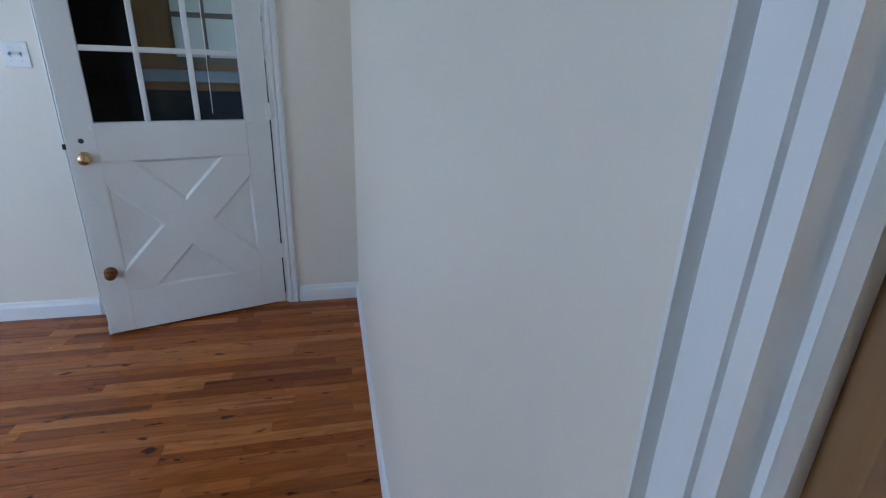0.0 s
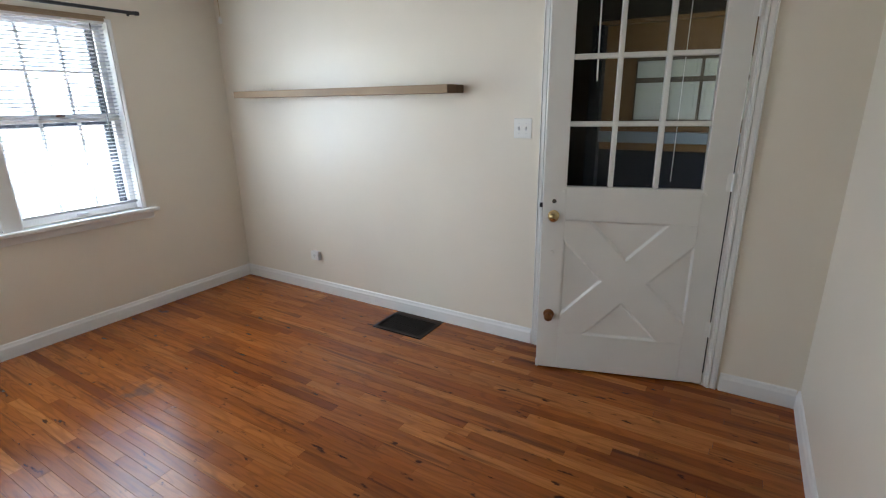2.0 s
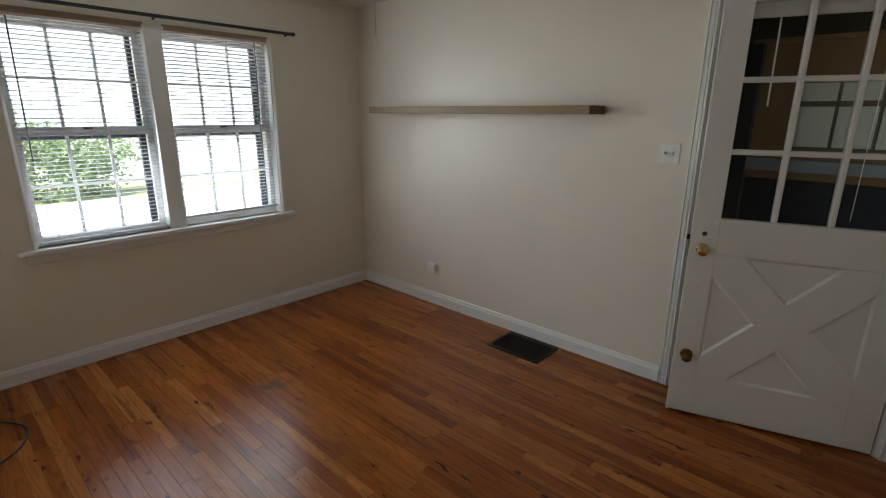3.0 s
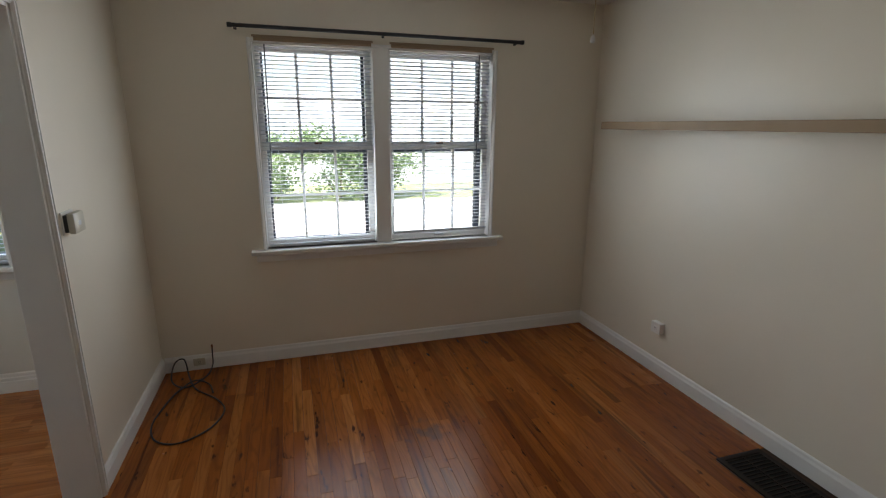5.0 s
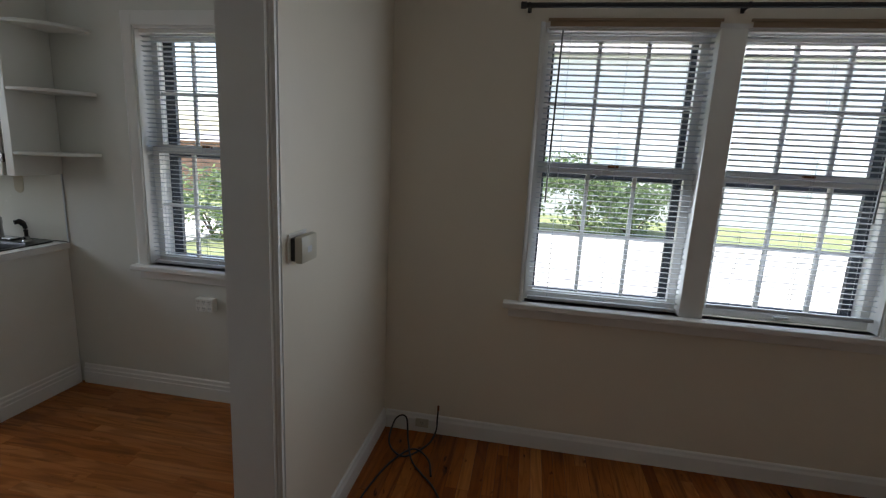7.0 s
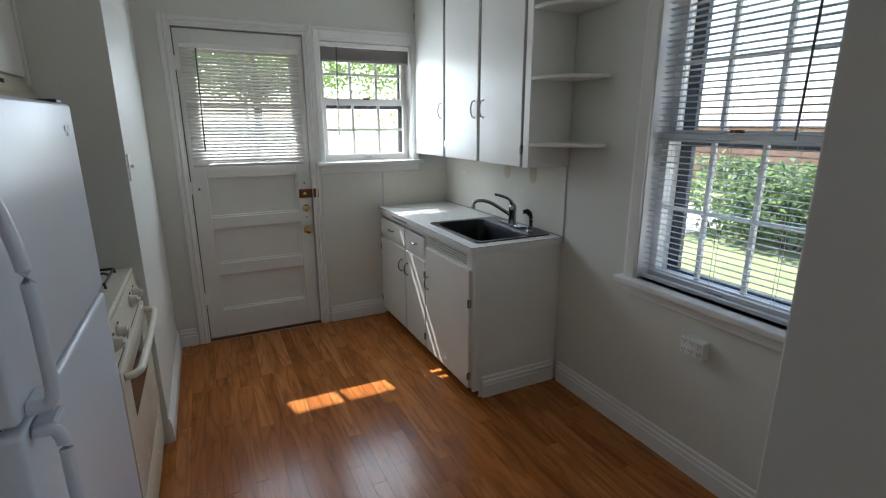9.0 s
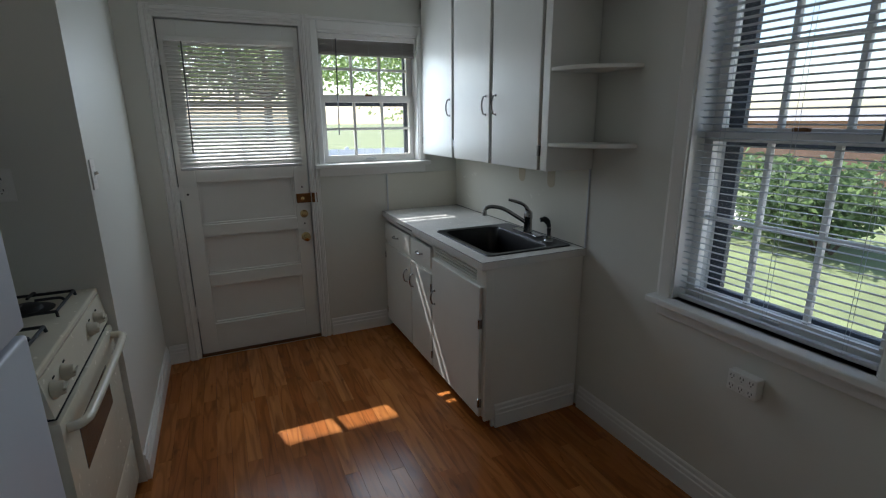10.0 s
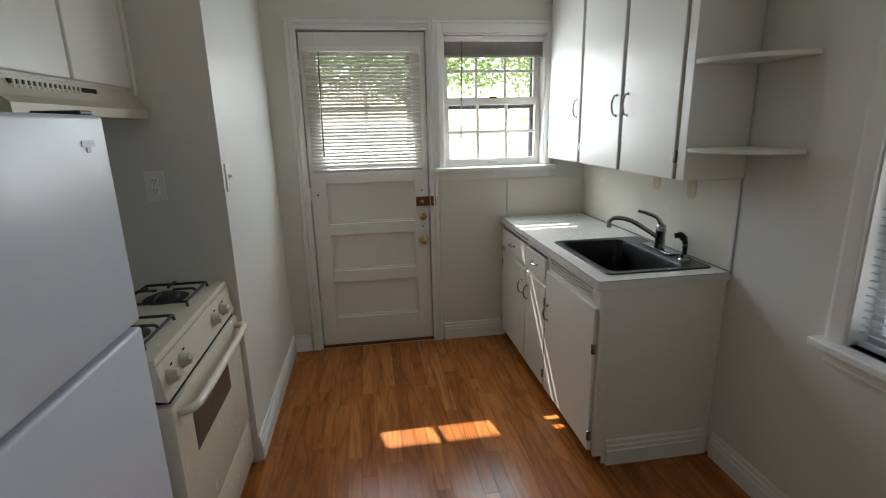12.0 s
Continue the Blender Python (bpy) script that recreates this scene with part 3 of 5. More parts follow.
MSW = pose((WIN_S[0] + WIN_S[1]) / 2, YK, 0)
ws = WIN_S[1] - WIN_S[0]
window("window_3", MSW, ws, WIN_S[2], WIN_S[3], 1.705, "small white double-hung window beside the back door", 0.05, 0.06, head_cap=True, cheek=0.03)
blind(MSW, ws - 0.05, 2.115, 1.985, 0, "raised mini blind bunched at the window head", stacked=26, wand=0.62, wand_x=ws / 2 - 0.14, brown=False, rail=STACK)

# curtain rod over the double window
rod = thing("curtain_rod", pose(XW, 2.17, 2.222, 0, 0, -90), "thin black metal curtain rod with square ends on the wall", "curtain rod")
part("rod", tube([(-0.975, 0.075, 0), (0.93, 0.075, 0)], 0.0115, 12), BLACK, rod, round_=True)
for u in (-0.98, 0.935):
    part("finial", box(u - 0.013, 0.062, -0.013, u + 0.013, 0.088, 0.013, 0.003), BLACK, rod)
for u in (-0.955, 0.0, 0.91):
    b = part("bracket", box(u - 0.005, 0.0, -0.008, u + 0.005, 0.075, 0.004, 0.002), BLACK, rod)
    part("wall_plate", box(u - 0.009, 0.0, -0.014, u + 0.009, 0.004, 0.014, 0.002), BLACK, b)
    part("bracket_cup", box(u - 0.006, 0.064, -0.0115, u + 0.006, 0.086, 0.0115, 0.002), BLACK, b)

# ---- doors ----


def knob(name, parent, x, z, face, sgn=-1, r=0.027, material=None, rose=True, label="polished brass knob"):
    """A turned knob on a door's face; sgn: which way the face looks along y."""
    prof = [(0.031, 0), (0.031, 0.004), (0.026, 0.008), (0.012, 0.010), (0.010, 0.030), (0.018, 0.036), (r, 0.046), (r * 1.02, 0.053), (r * 0.85, 0.062), (r * 0.4, 0.067), (0.002, 0.068)]
    bm = lathe(prof)
    return part(name, moved(bm, Matrix.Translation((x, face, z)) @ pose(0, 0, 0, 90 if sgn < 0 else -90)), material or BRASS, parent, label, True)


def rosette(name, parent, x, z, face, sgn, prof, material, label=""):
    return part(name, moved(lathe(prof, 20), Matrix.Translation((x, face, z)) @ pose(0, 0, 0, 90 if sgn < 0 else -90)), material, parent, label, True)


def hinge(parent, x, z, face, sgn, material=None, h=0.09):
    hg = part("hinge", tube([(x, face + sgn * 0.007, z - h / 2), (x, face + sgn * 0.007, z + h / 2)], 0.006, 10), material or TRIM, parent, "painted-over butt hinge", True)
    part("hinge_leaf", box(x - 0.028, face, z - h / 2, x + 0.028, face + sgn * 0.003, z + h / 2, 0.001, 1), material or TRIM, hg)
    for dz in (-0.3, 0.0, 0.3):
        part("screw", moved(lathe([(0.004, 0), (0.003, 0.0015)], 8), Matrix.Translation((x + 0.018, face + sgn * 0.003, z + dz * h)) @ pose(0, 0, 0, 90 if sgn < 0 else -90)), STEEL, hg)
    return hg


# glazed crossbuck door, ajar; local x runs to the hinge at 0, the room on the -y side
DW, DH = 0.93, 2.24
dn = thing("door_1", pose(1.062, 3.835, 0.014, 0, 0, 17.0), "white painted door with nine panes over a crossbuck panel, ajar", "door", kind="structure")
LX0, LX1, LZ0, LZ1 = -0.806, -0.128, 1.112, 2.108
bm = bmesh.new()
bx(bm, -DW, 0.012, 0, 0, 0.036, LZ0)
part("core", bm, DOORP, dn)
for y0, y1 in ((0.0, 0.0115), (0.0365, 0.046)):
    part("stile", box(-DW, y0, 0, LX0, y1, DH, 0.002, 1), DOORP, dn)
    part("stile", box(LX1, y0, 0, 0, y1, DH, 0.002, 1), DOORP, dn)
    part("bottom_rail", box(LX0, y0, 0, LX1, y1, 0.235, 0.002, 1), DOORP, dn)
    part("lock_rail", box(LX0, y0, 0.925, LX1, y1, LZ0, 0.002, 1), DOORP, dn)
    part("top_rail", box(LX0, y0, LZ1, LX1, y1, DH, 0.002, 1), DOORP, dn)
part("edge_stile", box(-DW, 0.012, LZ0, LX0, 0.036, DH), DOORP, dn)
part("edge_stile", box(LX1, 0.012, LZ0, 0, 0.036, DH), DOORP, dn)
part("edge_rail", box(LX0, 0.012, LZ1, LX1, 0.036, DH), DOORP, dn)
px0, px1, pz0, pz1 = LX0, LX1, 0.235, 0.925
cx, cz = (px0 + px1) / 2, (pz0 + pz1) / 2
ax, az = 0.125, 0.105
for s, lift in ((1, 0.0006), (-1, 0.0)):
    e0, e1 = (pz0, pz1) if s > 0 else (pz1, pz0)
    pts = [(px0, e0), (px0 + ax, e0), (px1, e1 - s * az), (px1, e1), (px1 - ax, e1), (px0, e0 + s * az)]
    part("cross_bar", extrude_profile(pts, "y", -lift, 0.012), DOORP, dn)
grade = (pz1 - pz0 - az) / (px1 - ax - px0)
apex_z = pz0 + az + grade * (cx - px0) - cz
apex_x = cx - (px0 + (cz - pz0 - az) / grade)


def bead(tri, parent):
    """A sunk triangle: a sloped moulding that falls from the door's face to a flat field."""
    c = Vector((sum(p[0] for p in tri) / 3, sum(p[1] for p in tri) / 3))
    rr = [[Vector(p) for p in tri]]
    for k in (0.03, 0.115, 0.15):
        rr.append([p.lerp(c, k) for p in rr[0]])
    bm = bmesh.new()
    rows_ = [[bm.verts.new((p.x, y, p.y)) for p in ring] for ring, y in zip(rr, (-0.0005, 0.0005, 0.0095, 0.0115))]
    for a, b in zip(rows_, rows_[1:]):
        for k in range(3):
            bm.faces.new((a[k], a[(k + 1) % 3], b[(k + 1) % 3], b[k]))
    bm.faces.new(rows_[-1])
    bmesh.ops.recalc_face_normals(bm, faces=bm.faces[:])
    if bm.faces[-1].normal.y > 0:
        bmesh.ops.reverse_faces(bm, faces=bm.faces[:])
    part("panel", bm, DOORP, parent)


bead([(px0 + ax, pz1), (px1 - ax, pz1), (cx, cz + apex_z)], dn)
bead([(px1 - ax, pz0), (px0 + ax, pz0), (cx, cz - apex_z)], dn)
bead([(px0, pz0 + az), (px0, pz1 - az), (cx - apex_x, cz)], dn)
bead([(px1, pz1 - az), (px1, pz0 + az), (cx + apex_x, cz)], dn)
for i in (1, 2):
    u = LX0 + (LX1 - LX0) * i / 3
    part("muntin", box(u - 0.013, 0.002, LZ0, u + 0.013, 0.044, LZ1, 0.006, 2), DOORP, dn)
    z = LZ0 + (LZ1 - LZ0) * i / 3
    part("muntin", box(LX0, 0.003, z - 0.013, LX1, 0.043, z + 0.013, 0.006, 2), DOORP, dn)
for i in range(3):
    for j in range(3):
        u0, u1 = LX0 + (LX1 - LX0) * i / 3, LX0 + (LX1 - LX0) * (i + 1) / 3
        w0, w1 = LZ0 + (LZ1 - LZ0) * j / 3, LZ0 + (LZ1 - LZ0) * (j + 1) / 3
        part("pane", box(u0, 0.022, w0, u1, 0.025, w1), GLASS, dn)
knob("knob", dn, -0.868, 0.950, 0.0)
knob("lower_knob", dn, -0.868, 0.352, 0.0, r=0.025, label="tarnished brass knob", material=OLDBRASS)
rosette("keyhole", dn, -0.868, 1.030, 0.0, -1, [(0.012, 0), (0.011, 0.003), (0.006, 0.004)], SLOT, "dark empty lock hole")
rosette("plugged_hole", dn, -0.868, 0.735, 0.0, -1, [(0.011, 0), (0.009, 0.003), (0.004, 0.004)], DOORP)
for u, z in ((LX0 - 0.012, LZ0 - 0.022), (LX1 + 0.016, LZ0 - 0.022)):
    rosette("blind_clip", dn, u, z, 0.0, -1, [(0.010, 0), (0.009, 0.006), (0.003, 0.008)], PLAST)
part("latch_plate", box(-DW - 0.002, 0.012, 0.90, -DW, 0.036, 1.0), STEEL, dn, "steel latch plate on the edge")
part("latch", box(-DW - 0.018, 0.016, 0.99, -DW, 0.032, 1.015, 0.003), STEEL, dn)
part("corner_guard", box(-DW - 0.003, -0.006, 0.0, -DW + 0.014, 0.0, 0.05, 0.002), PLAST, dn)
for z in (0.34, 1.155, 1.965):
    hinge(dn, 0.006, z, 0.0, -1, TRIM)
# raised blind on the far side, with its wand
bl = thing("door_blind", pose(1.062, 3.835, 0.014, 0, 0, 17.0), "raised white blind behind the glazed door with a hanging wand", "window blind")
part("headrail", box(LX0 - 0.02, 0.050, LZ1 - 0.02, LX1 + 0.02, 0.078, LZ1 + 0.03), PLAST, bl)
part("slat_stack", box(LX0 - 0.015, 0.052, LZ1 - 0.06, LX1 + 0.015, 0.076, LZ1 - 0.02, 0.003), PLAST, bl)
part("wand", tube([(-0.69, 0.066, LZ1 - 0.02), (-0.685, 0.066, LZ1 - 0.45)], 0.004, 8), PLAST, bl)
part("pull_cord", tube([(-0.27, 0.066, LZ1 - 0.02), (-0.275, 0.066, LZ0 + 0.03)], 0.002, 6), PLAST, bl)

# back door, shut
bd = thing("door_2", pose(-1.343, YK - 0.028, 0.014), "white painted back door with three panels and a blind over its glass", "door", kind="structure")
BW, BH = 0.798, 2.126
b0, b1 = -BW / 2, BW / 2
f = 0.0
part("core", box(b0, -0.042, 0, b1, -0.030, 1.29), DOORP, bd)
# stops are black to draw the shaded gap round the door
part("door_stop", box(-0.412, -0.056, 0, 0.412, -0.046, 1.29), GAPSHADE, bd)
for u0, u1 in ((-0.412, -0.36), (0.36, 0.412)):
    part("door_stop", box(u0, -0.060, 1.29, u1, -0.046, 2.16), GAPSHADE, bd)
part("door_stop", box(-0.36, -0.060, 2.08, 0.36, -0.046, 2.16), GAPSHADE, bd)
part("stile", box(b0, -0.044, 0, -0.302, f, BH, 0.002, 1), DOORP, bd)
part("stile", box(0.297, -0.044, 0, b1, f, BH, 0.002, 1), DOORP, bd)
for z0, z1, n in ((0.0, 0.205, "bottom_rail"), (0.475, 0.558, "rail"), (0.815, 0.895, "rail"), (1.172, 1.32, "lock_rail"), (1.99, BH, "top_rail")):
    part(n, box(-0.302, -0.044, z0, 0.297, f, z1, 0.002, 1), DOORP, bd)
for z0, z1 in ((0.205, 0.475), (0.558, 0.815), (0.895, 1.172)):
    bm = bmesh.new()
    for (u0, w0, u1, w1) in ((-0.302, z0, 0.297, z0 + 0.012), (-0.302, z1 - 0.012, 0.297, z1), (-0.302, z0 + 0.012, -0.290, z1 - 0.012), (0.285, z0 + 0.012, 0.297, z1 - 0.012)):
        bx(bm, u0, -0.0305, w0, u1, -0.014, w1)
    part("panel_bead", bm, DOORP, bd)
part("muntin", box(-0.012, -0.036, 1.32, 0.012, -0.008, 1.99), DOORP, bd)
part("muntin", box(-0.302, -0.035, 1.645, 0.297, -0.009, 1.665), DOORP, bd)
for u0, u1 in ((-0.302, 0.0), (0.0, 0.297)):
    for z0, z1 in ((1.32, 1.655), (1.655, 1.99)):
        g = part("pane", box(u0, -0.024, z0, u1, -0.021, z1), GLASS, bd)
        g.visible_shadow = False
knob("knob", bd, -0.352, 0.755, f, 1, 0.026)
rosette("deadbolt", bd, -0.352, 0.918, f, 1, [(0.028, 0), (0.027, 0.006), (0.019, 0.012), (0.017, 0.020), (0.004, 0.021)], BRASS, "brass deadbolt")
part("lock_plate", box(-0.376, f, 0.815, -0.33, f + 0.002, 0.885), DOORP, bd)
rosette("keyhole", bd, -0.352, 0.85, f + 0.002, 1, [(0.006, 0), (0.005, 0.002), (0.002, 0.002)], SLOT)
rosette("screw_hole", bd, -0.352, 1.105, f, 1, [(0.006, 0), (0.005, 0.001), (0.002, 0.001)], SLOT)
lt = part("surface_latch", box(-0.405, f, 0.998, -0.308, f + 0.022, 1.062, 0.004), OLDBRASS, bd, "brown old brass surface latch")
part("latch_knob", moved(lathe([(0.010, 0), (0.012, 0.012), (0.004, 0.016)], 14), Matrix.Translation((-0.345, f + 0.022, 1.03)) @ pose(0, 0, 0, -90)), BRASS, lt)
part("keeper", box(-0.445, f + 0.024, 1.0, -0.408, f + 0.046, 1.066, 0.004), OLDBRASS, bd, "brown latch keeper on the casing")
for z in (1.915, 1.11, 0.31):
    hinge(bd, b1 + 0.006, z, f + 0.006, 1, TRIM, 0.085)
rosette("screw_head", bd, b1 - 0.045, 1.10, f, 1, [(0.007, 0), (0.006, 0.003), (0.002, 0.004)], SLOT)
blind(pose(-1.338, YK + 0.035, 0), 0.735, 2.045, 1.268, -46, "white mini blind with half-shut slats over the back door glass", pitch=0.0215, wand=0.64, brown=False, y=-0.032 + 0.012, wand_x=0.27, rail=GREYP, slatm=DOORSLAT)
part_sill = structure("threshold", box(-1.765, YK - 0.2, -0.004, -0.92, YK - 0.005, 0.012), OLDBRASS, "worn dark threshold under the back door", "threshold")

# ---- kitchen: sink run ----


def pull(parent, m, L=0.085, r=0.0045, material=None):
    """A bow pull; local x along its length, y out of the face."""
    pts = curve_pts([(-L / 2, 0.0, 0), (-L / 2 * 0.86, 0.016, 0), (0, 0.026, 0), (L / 2 * 0.86, 0.016, 0), (L / 2, 0.0, 0)], 5)
    h = part("handle", moved(tube(pts, [r * (0.75 + 0.4 * math.sin(math.pi * i / (len(pts) - 1))) for i in range(len(pts))], 8), m), CHROME, parent, "chrome bow handle", True)
    for u in (-L / 2, L / 2):
        part("foot", moved(lathe([(0.008, 0), (0.007, 0.003), (0.005, 0.004)], 10), m @ Matrix.Translation((u, 0, 0)) @ pose(0, 0, 0, -90)), CHROME, h)
    return h


def facing_east(x, y, z, upright=True):
    """From pull axes to a face that looks along +x."""
    return pose(x, y, z) @ Matrix(((0, 1, 0, 0), (0, 0, 1, 0), (1, 0, 0, 0), (0, 0, 0, 1))) if upright else pose(x, y, z, 0, 0, -90)


FX = -2.285


def base_unit(y0, y1, label, drawer, handle_y, hinge_y):
    """A base cabinet between y0 and y1 (south to north) with a drawer or a louvred panel over a door."""
    e = thing("base_cabinet", pose(0, 0, 0), label, "cabinet", "sink run cabinets")
    bm = bmesh.new()
    bx(bm, XW + 0.002, y0 + 0.001, 0.075, FX - 0.02, y0 + 0.018, 0.735)
    bx(bm, XW + 0.002, y1 - 0.018, 0.075, FX - 0.02, y1 - 0.001, 0.735)
    bx(bm, XW + 0.002, y0 + 0.018, 0.075, FX - 0.02, y1 - 0.018, 0.095)
    part("body", bm, CAB, e)
    # the toe recess's shade is put into the kick's black
    part("toe_kick", box(FX - 0.09, y0 + 0.001, 0.0, FX - 0.075, y1 - 0.001, 0.075), GAPSHADE, e)
    bm = bmesh.new()
    bx(bm, FX - 0.02, y0 + 0.001, 0.06, FX, y0 + 0.022, 0.868)
    bx(bm, FX - 0.02, y1 - 0.022, 0.06, FX, y1 - 0.001, 0.868)
    bx(bm, FX - 0.02, y0 + 0.022, 0.06, FX, y1 - 0.022, 0.09)
    bx(bm, FX - 0.02, y0 + 0.022, 0.835 if drawer else 0.856, FX, y1 - 0.022, 0.868)
    zr = 0.655 if drawer else 0.752
    bx(bm, FX - 0.02, y0 + 0.022, zr, FX, y1 - 0.022, zr + 0.035)
    if not drawer:
        for i in range(4):
            bx(bm, FX - 0.012, y0 + 0.022, 0.793 + i * 0.0168, FX - 0.001, y1 - 0.07, 0.8015 + i * 0.0168)
    if not drawer:
        bx(bm, FX - 0.02, y1 - 0.07, 0.787, FX, y1 - 0.022, 0.856)
        # black sheet in place of the shade behind the slots
        part("slot_backing", box(FX - 0.03, y0 + 0.022, 0.787, FX - 0.014, y1 - 0.07, 0.856), GAPSHADE, e)
    part("face_frame", bm, CAB, e)
    d = part("door", box(FX + 0.001, y0 + 0.008, 0.062, FX + 0.019, y1 - 0.008, 0.668 if drawer else 0.772, 0.004), CAB, e)
    pull(d, facing_east(FX + 0.019, handle_y, 0.54))
    for z in (0.14, 0.58):
        part("hinge", box(FX + 0.001, hinge_y - 0.006, z - 0.025, FX + 0.022, hinge_y + 0.006, z + 0.025, 0.002), CHROME, d, "small chrome hinge")
    if drawer:
        w = part("drawer_front", box(FX + 0.001, y0 + 0.012, 0.70, FX + 0.019, y1 - 0.012, 0.825, 0.004), CAB, e)
        pull(w, facing_east(FX + 0.019, (y0 + y1) / 2, 0.762, False), 0.075)
    return e


base_unit(-2.915, -2.38, "white painted base cabinet with one drawer over a door", True, -2.45, -2.90)
base_unit(-2.378, -2.03, "white painted base cabinet with one drawer over a door", True, -2.335, -2.04)
base_unit(-2.028, -1.425, "white painted sink cabinet with vent slots over its door", False, -1.98, -1.437)
ep = thing("cabinet_end_panel", pose(0, 0, 0), "white painted end panel of the sink run with a baseboard", "cabinet")
part("panel", box(XW + 0.001, -1.424, 0.0, FX - 0.045, -1.408, 0.868, 0.002), CAB, ep)
part("corner_post", box(FX - 0.045, -1.424, 0.045, FX + 0.0, -1.404, 0.868, 0.004), CAB, ep)
part("baseboard", extrude_profile([(-1.408 + p, q) for p, q in BASEK], "x", XW + 0.017, FX - 0.06), TRIM, ep)

# worktop with the sink cut out
SX0, SX1, SY0, SY1 = -2.83, -2.34, -2.09, -1.475
ct = thing("countertop", pose(0, 0, 0), "white laminate countertop with a thin dark edge line", "countertop")
bm = bmesh.new()
CX0, CX1, CY0, CY1 = XW + 0.002, FX + 0.028, YK + 0.002, -1.392
bx(bm, CX0, CY0, 0.870, CX1, SY0, 0.910)
bx(bm, CX0, SY1, 0.870, CX1, CY1, 0.910)
bx(bm, CX0, SY0, 0.870, SX0, SY1, 0.910)
bx(bm, SX1, SY0, 0.870, CX1, SY1, 0.910)
part("top", bm, LAMTOP, ct)
part("edge_strip", box(CX1, CY0, 0.872, CX1 + 0.003, CY1 + 0.003, 0.9075), LAMTOP, ct)
part("edge_strip", box(CX0, CY1, 0.872, CX1, CY1 + 0.003, 0.9075), LAMTOP, ct)
part("edge_line", box(CX1, CY0, 0.908, CX1 + 0.0022, CY1 + 0.002, 0.9098), SLOT, ct, "dark line along the laminate edge")
part("edge_line", box(CX0, CY1, 0.908, CX1, CY1 + 0.0022, 0.9098), SLOT, ct, "dark line along the laminate edge")
part("chipped_edge", box(CX1 + 0.003, -2.60, 0.876, CX1 + 0.0045, -2.30, 0.884), SLOT, ct, "dark gap where the edge strip lifts")
sp = thing("backsplash", pose(0, 0, 0), "cream laminate backsplash panels with a metal edge strip", "backsplash")
part("panel", box(XW + 0.001, YK + 0.004, 0.912, XW + 0.005, -1.40, 1.325), SPLASH, sp)
part("panel", box(XW + 0.006, YK + 0.001, 0.912, -2.305, YK + 0.005, 1.180), SPLASH, sp)
part("edge_trim", box(XW + 0.001, -1.40, 0.912, XW + 0.008, -1.392, 1.325), GREYP, sp)
part("edge_trim", box(-2.305, YK + 0.001, 0.912, -2.297, YK + 0.008, 1.180), GREYP, sp)
part("cove_line", box(XW + 0.006, YK + 0.006, 0.911, XW + 0.009, -1.40, 0.914), SLOT, sp)

# stainless sink
sk = thing("sink", pose(0, 0, 0), "single-bowl stainless steel sink set into the countertop", "sink")


def rounded(x0, y0, x1, y1, r, n=5):
    out = []
    for cx_, cy_, a in ((x1 - r, y1 - r, 0), (x0 + r, y1 - r, 90), (x0 + r, y0 + r, 180), (x1 - r, y0 + r, 270)):
        for i in range(n + 1):
            t = radians(a + 90 * i / n)
            out.append((cx_ + r * math.cos(t), cy_ + r * math.sin(t)))
    return out


loops = [(rounded(SX0 - 0.012, SY0 - 0.012, SX1 + 0.012, SY1 + 0.012, 0.03), 0.9105), (rounded(SX0 - 0.008, SY0 - 0.008, SX1 + 0.008, SY1 + 0.008, 0.03), 0.916),
         (rounded(SX0 + 0.012, SY0 + 0.012, SX1 - 0.012, SY1 - 0.012, 0.03), 0.915), (rounded(SX0 + 0.105, SY0 + 0.028, SX1 - 0.025, SY1 - 0.028, 0.05), 0.913),
         (rounded(SX0 + 0.112, SY0 + 0.034, SX1 - 0.032, SY1 - 0.034, 0.05), 0.900), (rounded(SX0 + 0.125, SY0 + 0.048, SX1 - 0.045, SY1 - 0.048, 0.05), 0.765),
         (rounded(SX0 + 0.150, SY0 + 0.075, SX1 - 0.070, SY1 - 0.075, 0.04), 0.745)]
bm = bmesh.new()
rings = [[bm.verts.new((x, y, z)) for x, y in pts] for pts, z in loops]
for a, b in zip(rings, rings[1:]):
    for i in range(len(a)):
        bm.faces.new((a[i], a[(i + 1) % len(a)], b[(i + 1) % len(b)], b[i]))
bm.faces.new(rings[-1])
bmesh.ops.recalc_face_normals(bm, faces=bm.faces[:])
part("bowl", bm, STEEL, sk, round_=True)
part("drain", moved(lathe([(0.055, 0), (0.052, 0.004), (0.036, 0.003), (0.034, 0.001)], 24), pose(-2.56, -1.78, 0.7455)), CHROME, sk, "round drain strainer", True)
fc = thing("faucet", pose(SX0 + 0.045, -1.80, 0.9145), "chrome single-lever kitchen faucet with an arched spout", "faucet")
part("base_plate", box(-0.028, -0.125, 0, 0.028, 0.125, 0.012, 0.008), CHROME, fc, round_=True)
part("body", lathe([(0.027, 0.010), (0.025, 0.03), (0.023, 0.085), (0.026, 0.095), (0.024, 0.125), (0.012, 0.138), (0.002, 0.140)]), CHROME, fc, round_=True)
part("spout", tube(curve_pts([(0.0, 0, 0.055), (0.06, -0.03, 0.10), (0.13, -0.065, 0.145), (0.19, -0.095, 0.158), (0.222, -0.11, 0.145), (0.226, -0.112, 0.122)], 6), 0.0115, 12), CHROME, fc, round_=True)
part("aerator", moved(lathe([(0.0135, 0), (0.0135, 0.022), (0.010, 0.026)], 14), pose(0.226, -0.112, 0.106)), CHROME, fc, round_=True)
